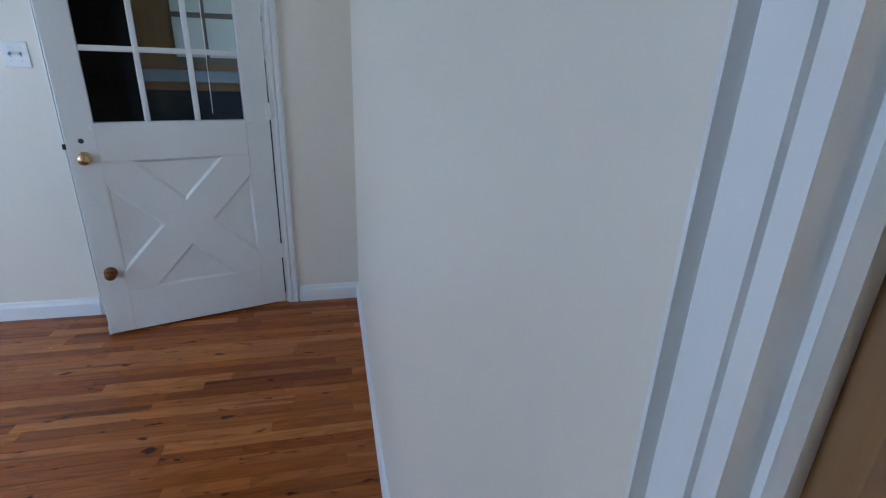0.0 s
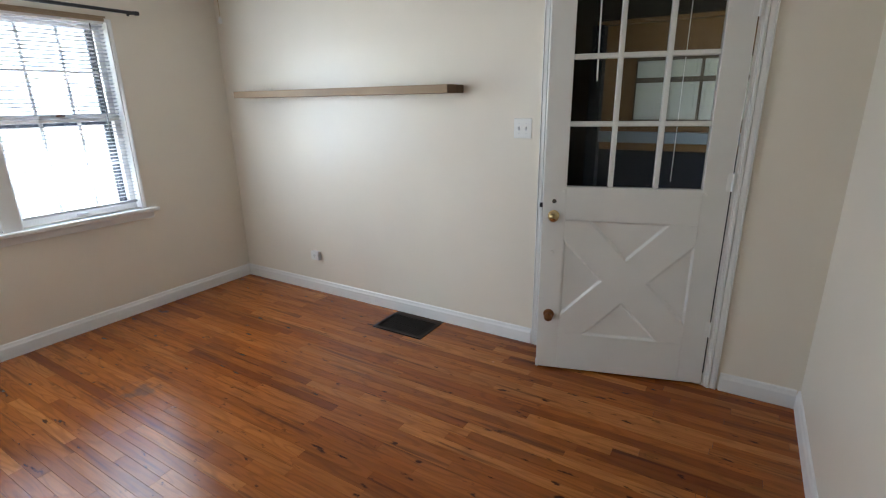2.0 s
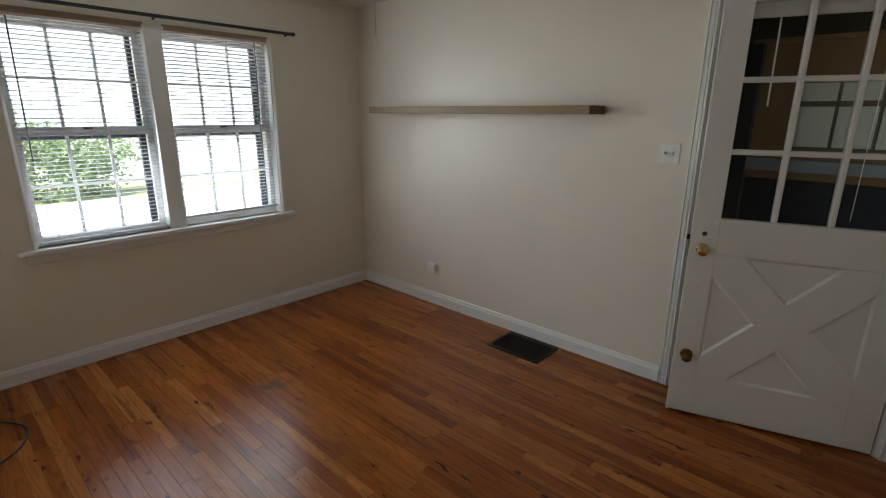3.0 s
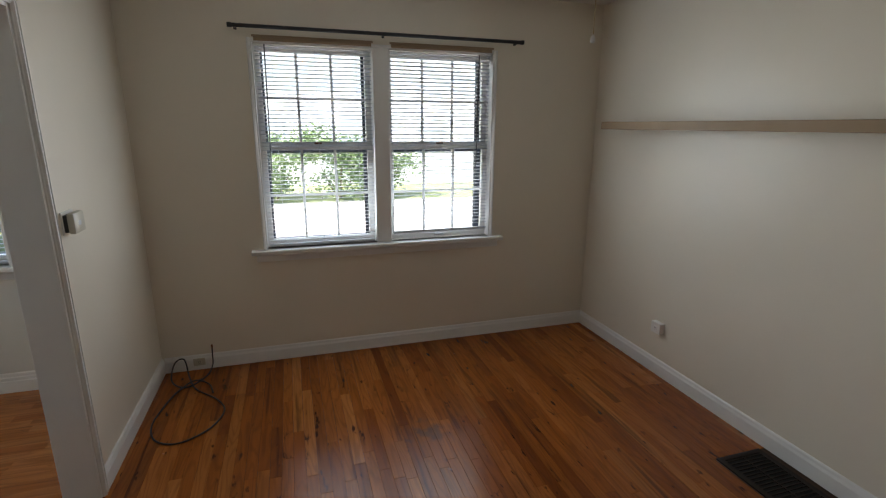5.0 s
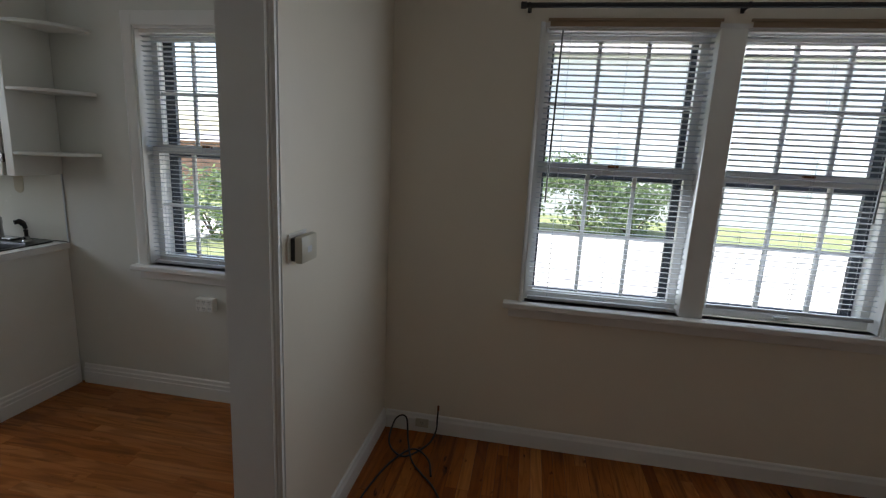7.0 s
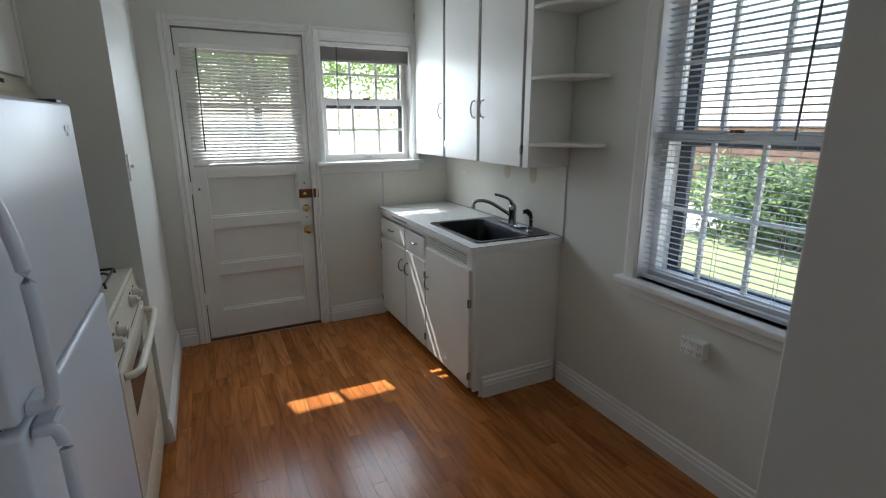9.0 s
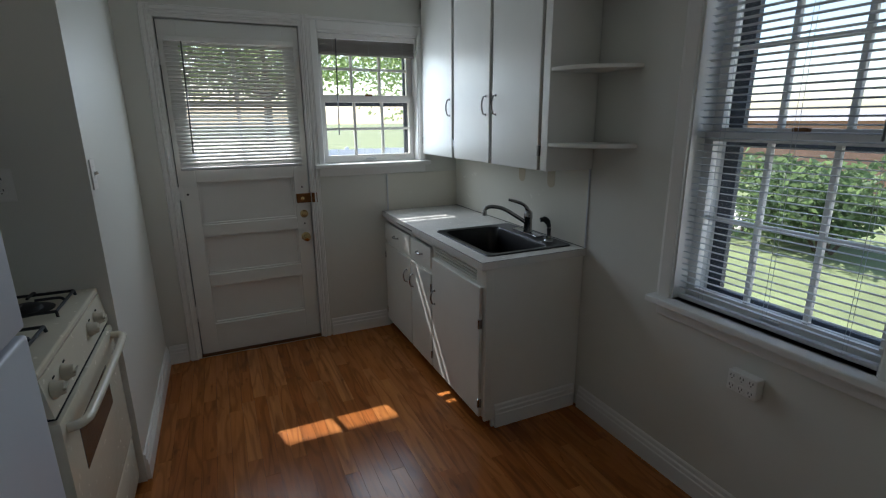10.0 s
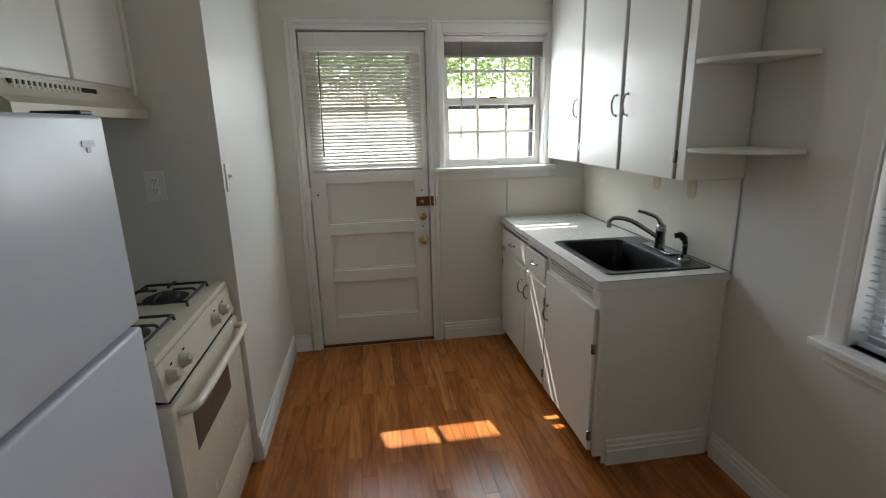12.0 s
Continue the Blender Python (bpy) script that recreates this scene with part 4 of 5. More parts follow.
part("lever", tube(curve_pts([(0.0, 0.0, 0.13), (0.02, -0.012, 0.165), (0.06, -0.035, 0.185), (0.10, -0.058, 0.197)], 5), [0.012] * 4 + [0.009] * 8 + [0.008] * 4, 10), CHROME, fc, round_=True)
ss = thing("side_sprayer", pose(SX0 + 0.045, -1.60, 0.9145), "black and chrome side sprayer standing in its holder", "sprayer")
part("holder", lathe([(0.026, 0), (0.024, 0.006), (0.016, 0.012), (0.015, 0.028), (0.010, 0.030)]), CHROME, ss, round_=True)
part("head", tube(curve_pts([(0, 0, 0.02), (0, 0, 0.06), (0.004, -0.002, 0.095), (0.022, -0.010, 0.118), (0.045, -0.02, 0.115)], 5), [0.010] * 5 + [0.012] * 6 + [0.016] * 6 + [0.013] * 4, 12), BLACK, ss, round_=True)

# wall cabinets
UX = -2.605


def wall_unit(y0, y1, label, handle_y, hinge_y, zbot=1.322):
    e = thing("wall_cabinet", pose(0, 0, 0), label, "cabinet", "wall cabinets over the sink")
    bm = bmesh.new()
    bx(bm, XW + 0.002, y0 + 0.001, zbot, UX - 0.019, y0 + 0.018, ZC - 0.05)
    bx(bm, XW + 0.002, y1 - 0.018, zbot, UX - 0.019, y1 - 0.001, ZC - 0.05)
    bx(bm, XW + 0.002, y0 + 0.018, zbot, UX - 0.019, y1 - 0.018, zbot + 0.018)
    bx(bm, XW + 0.002, y0 + 0.018, ZC - 0.068, UX - 0.019, y1 - 0.018, ZC - 0.05)
    part("body", bm, CAB, e)
    # frame coloured black so that the gaps between doors look shaded
    bm = bmesh.new()
    bx(bm, UX - 0.019, y0 + 0.001, zbot, UX - 0.001, y0 + 0.028, ZC - 0.05)
    bx(bm, UX - 0.019, y1 - 0.028, zbot, UX - 0.001, y1 - 0.001, ZC - 0.05)
    part("face_frame", bm, GAPSHADE, e, "black strip for the shade in the door gap")
    d = part("door", box(UX, y0 + 0.015, zbot - 0.004, UX + 0.019, y1 - 0.015, ZC - 0.06, 0.004), CAB, e)
    pull(d, facing_east(UX + 0.019, handle_y, 1.635), 0.10)
    for z in (zbot + 0.09, ZC - 0.2):
        part("hinge", box(UX + 0.001, hinge_y - 0.006, z - 0.025, UX + 0.022, hinge_y + 0.006, z + 0.025, 0.002), CHROME, d, "small chrome hinge")
    return e


wall_unit(-2.915, -2.392, "white painted wall cabinet with one flat door", -2.44, -2.905)
wall_unit(-2.390, -1.912, "white painted wall cabinet with one flat door", -1.965, -2.38)
wall_unit(-1.910, -1.44, "white painted wall cabinet with one flat door", -1.855, -1.452)
structure("crown_trim", box(XW + 0.002, -2.915, ZC - 0.05, UX + 0.012, -1.386, ZC - 0.002, 0.006), CAB, "white trim over the wall cabinets", "trim")
sd = thing("corner_shelf", pose(XW, -1.386, 0), "white painted open corner shelf with quarter-round boards", "shelf")
part("side_panel", box(0.002, -0.053, 1.318, UX - XW + 0.014, 0.0, ZC - 0.052, 0.003), CAB, sd)
for z in (1.432, 1.765, 2.098):
    R0, R1 = UX - XW + 0.012, 0.28
    pts = [(0.002, 0.001)] + [(0.002 + (R0 - 0.002) * math.cos(t), 0.001 + (R1 - 0.001) * math.sin(t)) for t in [math.pi / 2 * i / 14 for i in range(15)]]
    bm = extrude_profile(pts, "z", z, z + 0.018)
    bmesh.ops.bevel(bm, geom=bm.edges[:], offset=0.003, segments=1, affect="EDGES")
    part("shelf_board", bm, CAB, sd)
for y, z, L in ((-1.995, 1.318, 0.125), (-1.706, 1.318, 0.13)):
    pts = [(-0.034, 0.0)] + [(-0.034 * math.cos(t), -L + 0.034 - 0.034 * math.sin(t)) for t in [math.pi * i / 10 for i in range(11)]] + [(0.034, 0.0)]
    tagged(part("worn_patch", moved(extrude_profile([(y + p, z + q) for p, q in pts], "x", XW + 0.0055, XW + 0.0072), pose(0, 0, 0)), TAPE), "rounded tan worn patch on the backsplash under the cabinet", "worn patch", "worn patches")

# ---- fridge ----
fr = thing("fridge", pose(0, 0, 0), "white top-freezer fridge with textured doors and curved handles", "fridge")
FY0, FY1, FF = -0.835, -0.085, -0.735
part("body", box(-0.665, FY0 + 0.006, 0.03, 0.03, FY1 - 0.006, 1.590, 0.008), ENAMEL, fr)
part("grille", box(-0.66, FY0 + 0.02, 0.0, -0.62, FY1 - 0.02, 0.09), GAPSHADE, fr)
for nm, z0, z1 in (("freezer_door", 1.100, 1.602), ("fridge_door", 0.10, 1.086)):
    d = part(nm, box(-0.660, FY0, z0, FF, FY1, z1, 0.010, 3), ENAMEL, fr, round_=True)
    part("gasket", box(-0.666, FY0 + 0.012, z0 + 0.012, -0.659, FY1 - 0.012, z1 - 0.012), GREYP, d)
    y = FY1 - 0.06
    if z0 > 1:
        pts = [(FF - 0.006, y, 1.112), (FF - 0.05, y, 1.125), (FF - 0.056, y, 1.20), (FF - 0.052, y, 1.34), (FF - 0.030, y, 1.44), (FF - 0.004, y, 1.48)]
    else:
        pts = [(FF - 0.006, y, 1.074), (FF - 0.05, y, 1.062), (FF - 0.056, y, 0.98), (FF - 0.052, y, 0.80), (FF - 0.030, y, 0.66), (FF - 0.004, y, 0.60)]
    part("handle", tube(curve_pts([(FF + (q[0] - FF) * 0.72, q[1] + 0.03, q[2]) for q in pts], 6), 0.0105, 12), ENAMEL, d, "curved white handle", True)
    part("handle_foot", box(FF - 0.036, y - 0.03, (1.100 if z0 > 1 else 1.060), FF + 0.002, y + 0.03, (1.125 if z0 > 1 else 1.084), 0.006), ENAMEL, d)
# black strip drawn as the shadow between freezer and fridge door
part("divider", box(-0.700, FY0 + 0.014, 1.080, -0.6665, FY1 - 0.014, 1.106), GAPSHADE, fr, "black strip for the shade in the door gap")
part("badge", box(FF - 0.0015, -0.775, 1.535, FF, -0.725, 1.548, 0.0005, 1), BADGE, fr, "small grey badge")
part("badge", box(FF - 0.0015, -0.757, 1.522, FF, -0.742, 1.534), BADGE, fr, "small grey badge")
part("top_hinge", box(-0.72, FY0 + 0.01, 1.602, -0.62, FY0 + 0.06, 1.612, 0.003), BLACK, fr, "dark hinge cover")

# ---- stove ----
st = thing("stove", pose(0, 0, 0), "cream enamel gas stove with black burner grates", "stove")
TY0, TY1, TF = -1.712, -0.955, -0.705
part("body", box(-0.66, TY0, 0.02, 0.03, TY1, 0.905), STOVE, st)
part("cooktop", box(TF + 0.012, TY0 + 0.001, 0.906, 0.03, TY1 - 0.001, 0.930, 0.006), STOVE, st)
bm = extrude_profile([(-0.66, 0.80), (TF - 0.004, 0.79), (TF + 0.012, 0.905), (-0.66, 0.905)], "y", TY0 + 0.001, TY1 - 0.001)
part("control_panel", bm, STOVE, st)
slope = math.degrees(math.atan2(0.016, 0.115))
for y in (-1.56, -1.455, -1.115, -1.01):
    kb = part("knob", moved(lathe([(0.026, 0), (0.025, 0.008), (0.021, 0.012), (0.019, 0.026), (0.016, 0.030), (0.003, 0.031)], 20), Matrix.Translation((TF + 0.003, y, 0.85)) @ pose(0, 0, 0, 0, -90 + slope)), IVORY, st, "ivory burner knob", True)
    part("pointer", moved(box(-0.004, -0.019, 0.026, 0.004, 0.019, 0.036, 0.002), Matrix.Translation((TF + 0.003, y, 0.85)) @ pose(0, 0, 0, 0, -90 + slope)), IVORY, kb)
    for k in range(3):
        part("dial_mark", box(TF + 0.0015 + 0.002, y - 0.036 + 0.006 * k, 0.872, TF + 0.006, y - 0.034 + 0.006 * k, 0.878), SLOT, st)
part("vent_slot", box(TF - 0.001, TY0 + 0.02, 0.776, -0.66, TY1 - 0.02, 0.786), GAPSHADE, st)
od = part("oven_door", box(-0.662, TY0 + 0.004, 0.255, TF - 0.012, TY1 - 0.004, 0.772, 0.008), STOVE, st, round_=True)
part("oven_window", box(TF - 0.0135, -1.50, 0.53, TF - 0.011, -1.09, 0.685, 0.001, 1), OVENGL, od, "dark glass oven window")
hb = [(TF - 0.012, TY0 + 0.04, 0.735), (TF - 0.05, TY0 + 0.06, 0.737), (TF - 0.06, TY0 + 0.16, 0.737), (TF - 0.06, TY1 - 0.16, 0.737), (TF - 0.05, TY1 - 0.06, 0.737), (TF - 0.012, TY1 - 0.04, 0.735)]
part("handle", tube(curve_pts(hb, 6), 0.014, 10), STOVE, od, "cream bar handle", True)
part("drawer", box(-0.662, TY0 + 0.004, 0.045, TF - 0.008, TY1 - 0.004, 0.243, 0.008), STOVE, st, round_=True)
part("kick", box(-0.65, TY0 + 0.02, 0.0, -0.63, TY1 - 0.02, 0.045), GAPSHADE, st)
for gx, gy in ((-0.52, -1.52), (-0.52, -1.15), (-0.18, -1.52), (-0.18, -1.15)):
    b = part("burner", moved(lathe([(0.085, 0), (0.080, 0.003), (0.05, 0.004), (0.045, 0.016), (0.030, 0.022), (0.003, 0.024)], 20), pose(gx, gy, 0.929)), IRON, st, "black burner cap", True)
    g = part("grate", tube([(gx + 0.115 * sx, gy + 0.115 * sy, 0.949) for sx, sy in ((-1, -1), (1, -1), (1, 1), (-1, 1), (-1, -1))], 0.0055, 8), IRON, st, "black iron grate")
    for sx, sy in ((1, 0), (-1, 0), (0, 1), (0, -1)):
        part("grate_finger", tube(curve_pts([(gx + 0.115 * sx, gy + 0.115 * sy, 0.949), (gx + 0.10 * sx, gy + 0.10 * sy, 0.962), (gx + 0.03 * sx, gy + 0.03 * sy, 0.962)], 3), 0.005, 6), IRON, g)
    for sx, sy in ((1, 1), (-1, 1), (1, -1), (-1, -1)):
        part("grate_foot", tube([(gx + 0.115 * sx, gy + 0.115 * sy, 0.949), (gx + 0.118 * sx, gy + 0.118 * sy, 0.929)], 0.005, 6), IRON, g)

# cabinets and hood over the stove
HX = -0.44


def hood_unit(y0, y1, label):
    e = thing("wall_cabinet", pose(0, 0, 0), label, "cabinet", "cabinets over the stove")
    bm = bmesh.new()
    bx(bm, HX + 0.002, y0 + 0.001, 1.715, 0.058, y1 - 0.001, ZC - 0.004)
    part("body", bm, CAB, e)
    part("door", box(HX - 0.018, y0 + 0.010, 1.722, HX, y1 - 0.006, ZC - 0.02, 0.004), CAB, e)
    return e


hood_unit(-1.69, -1.295, "white painted wall cabinet over the stove")
hood_unit(-1.293, -0.90, "white painted wall cabinet over the stove")
part("filler_strip", box(HX - 0.024, -1.718, 1.695, 0.05, -1.692, ZC - 0.004, 0.003), CAB)
tagged(bpy.data.objects["filler_strip"], "cream painted filler strip between cabinet and pier", "trim", kind="structure")
hd = thing("range_hood", pose(0, 0, 0), "cream metal range hood under the wall cabinets", "range hood")
bm = extrude_profile([(HX - 0.012, 1.700), (HX - 0.03, 1.660), (HX - 0.055, 1.640), (HX - 0.055, 1.610), (0.055, 1.610), (0.055, 1.712), (HX - 0.012, 1.712)], "y", -1.716, -0.93)
part("shell", bm, IVORY, hd)
part("grille_recess", box(HX - 0.0185, -1.42, 1.672, HX - 0.010, -1.0, 1.700), GAPSHADE, hd)
for i in range(14):
    part("grille_bar", box(HX - 0.022, -1.32 + i * 0.023, 1.672, HX - 0.018, -1.31 + i * 0.023, 1.700), IVORY, hd)
part("grille_bar", box(HX - 0.022, -1.32, 1.685, HX - 0.018, -1.0, 1.688), IVORY, hd)

# ---- switches, outlets, thermostat ----


def plate(name, m, w, h, label, category, toggles=0, sockets=0, thick=0.006, material=None, box_depth=0.0, grid=False):
    """A wall plate; local x along the wall, y into the room, z up from its middle."""
    e = thing(name, m, label, category)
    mt = material or PLAST
    part("plate", box(-w / 2, 0.0, -h / 2, w / 2, thick + box_depth, h / 2, 0.003), mt, e)
    f_ = thick + box_depth
    for i in range(toggles):
        u = (i - (toggles - 1) / 2) * 0.046
        s = part("switch_slot", box(u - 0.005, f_, -0.012, u + 0.005, f_ + 0.001, 0.012), GREYP, e)
        part("toggle", moved(box(-0.0035, 0, -0.006, 0.0035, 0.016, 0.006, 0.001, 1), pose(u, f_, 0.0, 28)), mt, s)
        for dz in (-0.03, 0.03):
            part("screw", moved(lathe([(0.003, 0), (0.002, 0.001)], 8), Matrix.Translation((u, f_, dz)) @ pose(0, 0, 0, -90)), GREYP, e)
    cols = 3 if grid else 1
    for j in range(sockets):
        for c in range(cols):
            u = (c - (cols - 1) / 2) * 0.036
            z = ((sockets - 1) / 2 - j) * 0.040
            s = part("socket", moved(lathe([(0.0165, 0), (0.0155, 0.0022), (0.002, 0.0024)], 18), Matrix.Translation((u, f_, z)) @ pose(0, 0, 0, -90)), mt, e)
            for du in (-0.006, 0.006):
                part("slot", box(u + du - 0.0013, f_ + 0.0022, z - 0.001, u + du + 0.0013, f_ + 0.0032, z + 0.008), SLOT, s)
            part("ground_hole", box(u - 0.002, f_ + 0.0022, z - 0.010, u + 0.002, f_ + 0.0032, z - 0.006), SLOT, s)
    return e


plate("light_switch", pose(-0.077, YN, 1.418, 0, 0, 180), 0.115, 0.118, "white double light switch on the cream wall", "light switch", toggles=2)
plate("outlet", pose(-1.93, YN, 0.333, 0, 0, 180), 0.085, 0.075, "white outlet box standing off the wall", "outlet", sockets=1, box_depth=0.03)
plate("outlet", pose(XW + 0.016, 0.84, 0.058, 0, 0, -90), 0.075, 0.052, "old painted outlet set in the baseboard", "outlet", sockets=1, material=IVORY)
plate("outlet", pose(XW, -0.475, 0.615, 0, 0, -90), 0.110, 0.078, "white six-way outlet adapter on the kitchen wall", "outlet", sockets=2, box_depth=0.035, grid=True)
plate("light_switch", pose(KE, -1.785, 1.365, 0, 0, 90), 0.072, 0.118, "white single light switch on the kitchen wall", "light switch", toggles=1)
plate("outlet", pose(-0.47, -1.72, 1.345, 0, 0, 0), 0.078, 0.120, "white wall outlet beside the stove", "outlet", sockets=2)
th = thing("thermostat", pose(-1.83, YD, 1.24), "beige boxy thermostat over a dark base for its shadowed side", "thermostat")
part("back_plate", box(-0.06, 0, -0.045, 0.06, 0.006, 0.05, 0.002), PLAST, th)
# dark base stands in for the shadow beside the cover
part("shadow_base", box(-0.05, 0.006, -0.036, 0.05, 0.020, 0.036), SLOT, th, "dark base in place of the cover's side shadow")
part("cover", box(-0.058, 0.018, -0.044, 0.052, 0.046, 0.044, 0.008), IVORY, th, "beige plastic cover", True)
part("window_dial", box(-0.015, 0.045, -0.012, 0.015, 0.0465, 0.008), GREYP, th)

# ---- living room things ----
sh = thing("wall_shelf", pose(-1.51, YN, 1.655), "long floating shelf of light oak on the cream wall", "shelf")
part("board", box(-0.985, -0.205, -0.024, 1.02, -0.001, 0.027, 0.002, 1), SHELFW, sh)
part("end_cap", box(1.0201, -0.2045, -0.0235, 1.0225, -0.0015, 0.0265), wood("shelf_end_grain", [(0.15, 0.085, 0.045), (0.19, 0.11, 0.06)], "y", 0.6), sh, "darker end grain")
vt = thing("floor_vent", pose(-0.862, 3.655, 0.0), "dark brown metal floor register set in the oak", "floor vent")
bm = bmesh.new()
for a in ((-0.21, -0.14, 0.21, -0.112), (-0.21, 0.112, 0.21, 0.14), (-0.21, -0.112, -0.185, 0.112), (0.185, -0.112, 0.21, 0.112)):
    bx(bm, a[0], a[1], -0.003, a[2], a[3], 0.005)
part("frame", bm, VENT, vt)
part("recess", box(-0.185, -0.112, -0.0044, 0.185, 0.112, -0.002), GAPSHADE, vt)
for i in range(17):
    u = -0.176 + i * 0.022
    part("slat", box(u - 0.003, -0.112, -0.002, u + 0.003, 0.112, 0.003), VENT, vt)
part("slat", box(-0.185, -0.004, -0.001, 0.185, 0.004, 0.0034), VENT, vt)
cb = thing("cable", pose(0, 0, 0), "loose black coaxial cable looped on the floor by the wall", "cable")
pts = [(-2.845, 0.93, 0.155), (-2.84, 0.928, 0.10), (-2.80, 0.93, 0.05), (-2.72, 0.90, 0.012), (-2.60, 0.80, 0.008), (-2.68, 0.70, 0.02), (-2.80, 0.70, 0.09), (-2.80, 0.76, 0.11), (-2.70, 0.80, 0.03),
       (-2.56, 0.86, 0.008), (-2.40, 1.00, 0.006), (-2.25, 1.06, 0.006), (-2.08, 1.0, 0.006), (-1.99, 0.86, 0.006), (-2.05, 0.74, 0.006), (-2.2, 0.69, 0.006), (-2.38, 0.71, 0.008), (-2.55, 0.76, 0.014), (-2.66, 0.84, 0.018), (-2.60, 0.93, 0.012), (-2.48, 0.97, 0.008)]
part("lead", tube(curve_pts(pts, 8), 0.0048, 8), RUBBER, cb, round_=True)
part("plug", tube([(-2.845, 0.93, 0.150), (-2.846, 0.93, 0.178)], 0.006, 10), OLDBRASS, cb, "brass screw plug")
for x, y, L in ((-1.41, 2.82, 0.50),):
    pc = thing("pull_chain", pose(x, y, ZC), "thin pull chain with a white bell hanging from the ceiling", "pull chain")
    part("chain", tube([(0, 0, 0), (0, 0, -L)], 0.0016, 6), BRASS, pc)
    part("bell", moved(lathe([(0.003, 0), (0.009, -0.012), (0.011, -0.028), (0.007, -0.034)], 12), pose(0, 0, -L + 0.005)), PLAST, pc, "white bell")

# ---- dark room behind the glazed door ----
# near-black paint stands in for the darkness of an unlit room
UNLIT = mat("back_room_wall", (0.022, 0.016, 0.011), 0.8)
structure("back_room_wall", wall_mesh("y", 6.2, 6.3, -1.2, 2.6, -0.1, ZC + 0.1), UNLIT, "plain wall painted near black for the unlit back room", "wall")
structure("back_room_side", wall_mesh("x", -1.3, -1.2, YN + 0.14, 6.2, -0.1, ZC + 0.1), UNLIT, "plain wall painted near black for the unlit back room", "wall")
structure("back_room_side_east", wall_mesh("x", 2.6, 2.7, YN + 0.14, 6.2, -0.1, ZC + 0.1), UNLIT, "plain wall painted near black for the unlit back room", "wall")
structure("back_room_ceiling", box(-1.3, YN + 0.1, ZC + 0.12, 2.7, 6.3, ZC + 0.2), UNLIT, "plain ceiling painted near black for the unlit back room", "ceiling")
structure("back_room_floor", box(-1.3, YN + 0.15, -0.2, 2.7, 6.3, -0.02), UNLIT, "plain floor painted near black for the unlit back room", "floor")

# cupboard seen through the glazed door
cu = thing("cupboard", pose(0, 0, -0.02), "tan wooden cupboard with pale framed doors in the dark back room", "cupboard")
# cupboard colours are lowered too, to carry the room's dimness
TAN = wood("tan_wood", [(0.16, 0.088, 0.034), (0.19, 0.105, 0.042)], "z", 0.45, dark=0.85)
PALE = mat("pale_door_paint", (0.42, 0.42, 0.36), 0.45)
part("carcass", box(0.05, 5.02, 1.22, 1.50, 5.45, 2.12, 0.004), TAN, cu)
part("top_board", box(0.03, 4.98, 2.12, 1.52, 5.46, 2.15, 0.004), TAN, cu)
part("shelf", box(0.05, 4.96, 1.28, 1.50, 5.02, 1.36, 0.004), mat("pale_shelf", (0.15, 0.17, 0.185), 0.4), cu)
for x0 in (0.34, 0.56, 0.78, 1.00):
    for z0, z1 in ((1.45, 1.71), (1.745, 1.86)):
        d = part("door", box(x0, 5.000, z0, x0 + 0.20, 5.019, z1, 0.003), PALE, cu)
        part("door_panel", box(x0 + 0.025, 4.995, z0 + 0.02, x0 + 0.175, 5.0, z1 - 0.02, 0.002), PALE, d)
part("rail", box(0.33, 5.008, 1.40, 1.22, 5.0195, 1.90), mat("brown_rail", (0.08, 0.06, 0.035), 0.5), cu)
# near-black front and post: the room's shade put into their colour
part("lower_front", box(0.05, 5.05, 0.02, 1.50, 5.45, 1.22, 0.004), mat("unlit_front", (0.008, 0.009, 0.012), 0.6, spec=0.15), cu)
part("side_post", box(0.01, 4.92, 0.02, 0.10, 5.02, 2.12, 0.004), MATS["unlit_front"], cu)

# ---- outdoors ----
GRASS = mat("grass", (0.17, 0.205, 0.09), 0.9, var=0.35, scale=3)
CONC = mat("concrete_drive", (0.56, 0.54, 0.50), 0.85, var=0.10, scale=2)
SIDING = mat("white_siding", (0.84, 0.86, 0.88), 0.6, var=0.03)
ROOFM = mat("roof_shingle", (0.32, 0.31, 0.31), 0.9, var=0.2)
BRICK = mat("brick_red", (0.42, 0.24, 0.19), 0.85, var=0.2, scale=5)
LEAF = mat("leaf_green", (0.105, 0.15, 0.085), 0.6, var=0.3, rand=0.5, island=True)
TREELEAF = mat("tree_leaf", (0.11, 0.17, 0.06), 0.55, var=0.3, rand=0.5, island=True)
for leafm, glow, fac in ((LEAF, (0.22, 0.32, 0.13, 1), 0.45), (TREELEAF, (0.50, 0.62, 0.32, 1), 0.65)):
    lt_ = leafm.node_tree
    tl = lt_.nodes.new("ShaderNodeBsdfTranslucent")
    tl.inputs["Color"].default_value = glow
    lm = lt_.nodes.new("ShaderNodeMixShader")
    lm.inputs[0].default_value = fac
    lt_.links.new(lt_.nodes["Principled BSDF"].outputs[0], lm.inputs[1])
    lt_.links.new(tl.outputs[0], lm.inputs[2])
    lt_.links.new(lm.outputs[0], lt_.nodes["Material Output"].inputs["Surface"])
BARK = mat("bark", (0.12, 0.085, 0.06), 0.9, bump=0.6, bscale=30)
NGLASS = mat("far_window", (0.58, 0.63, 0.68), 0.3)
GZ = -0.45
tagged(part("ground", moved(box(-300, -300, GZ - 0.5, 300, 300, GZ), pose(0, 0, 0)), GRASS), "mown green lawn reaching to the horizon", "ground", kind="structure")
tagged(part("pavement", box(-13.2, 0.2, GZ - 0.1, -3.9, 30, GZ + 0.02), CONC), "pale sunlit concrete drive", "pavement", kind="structure")
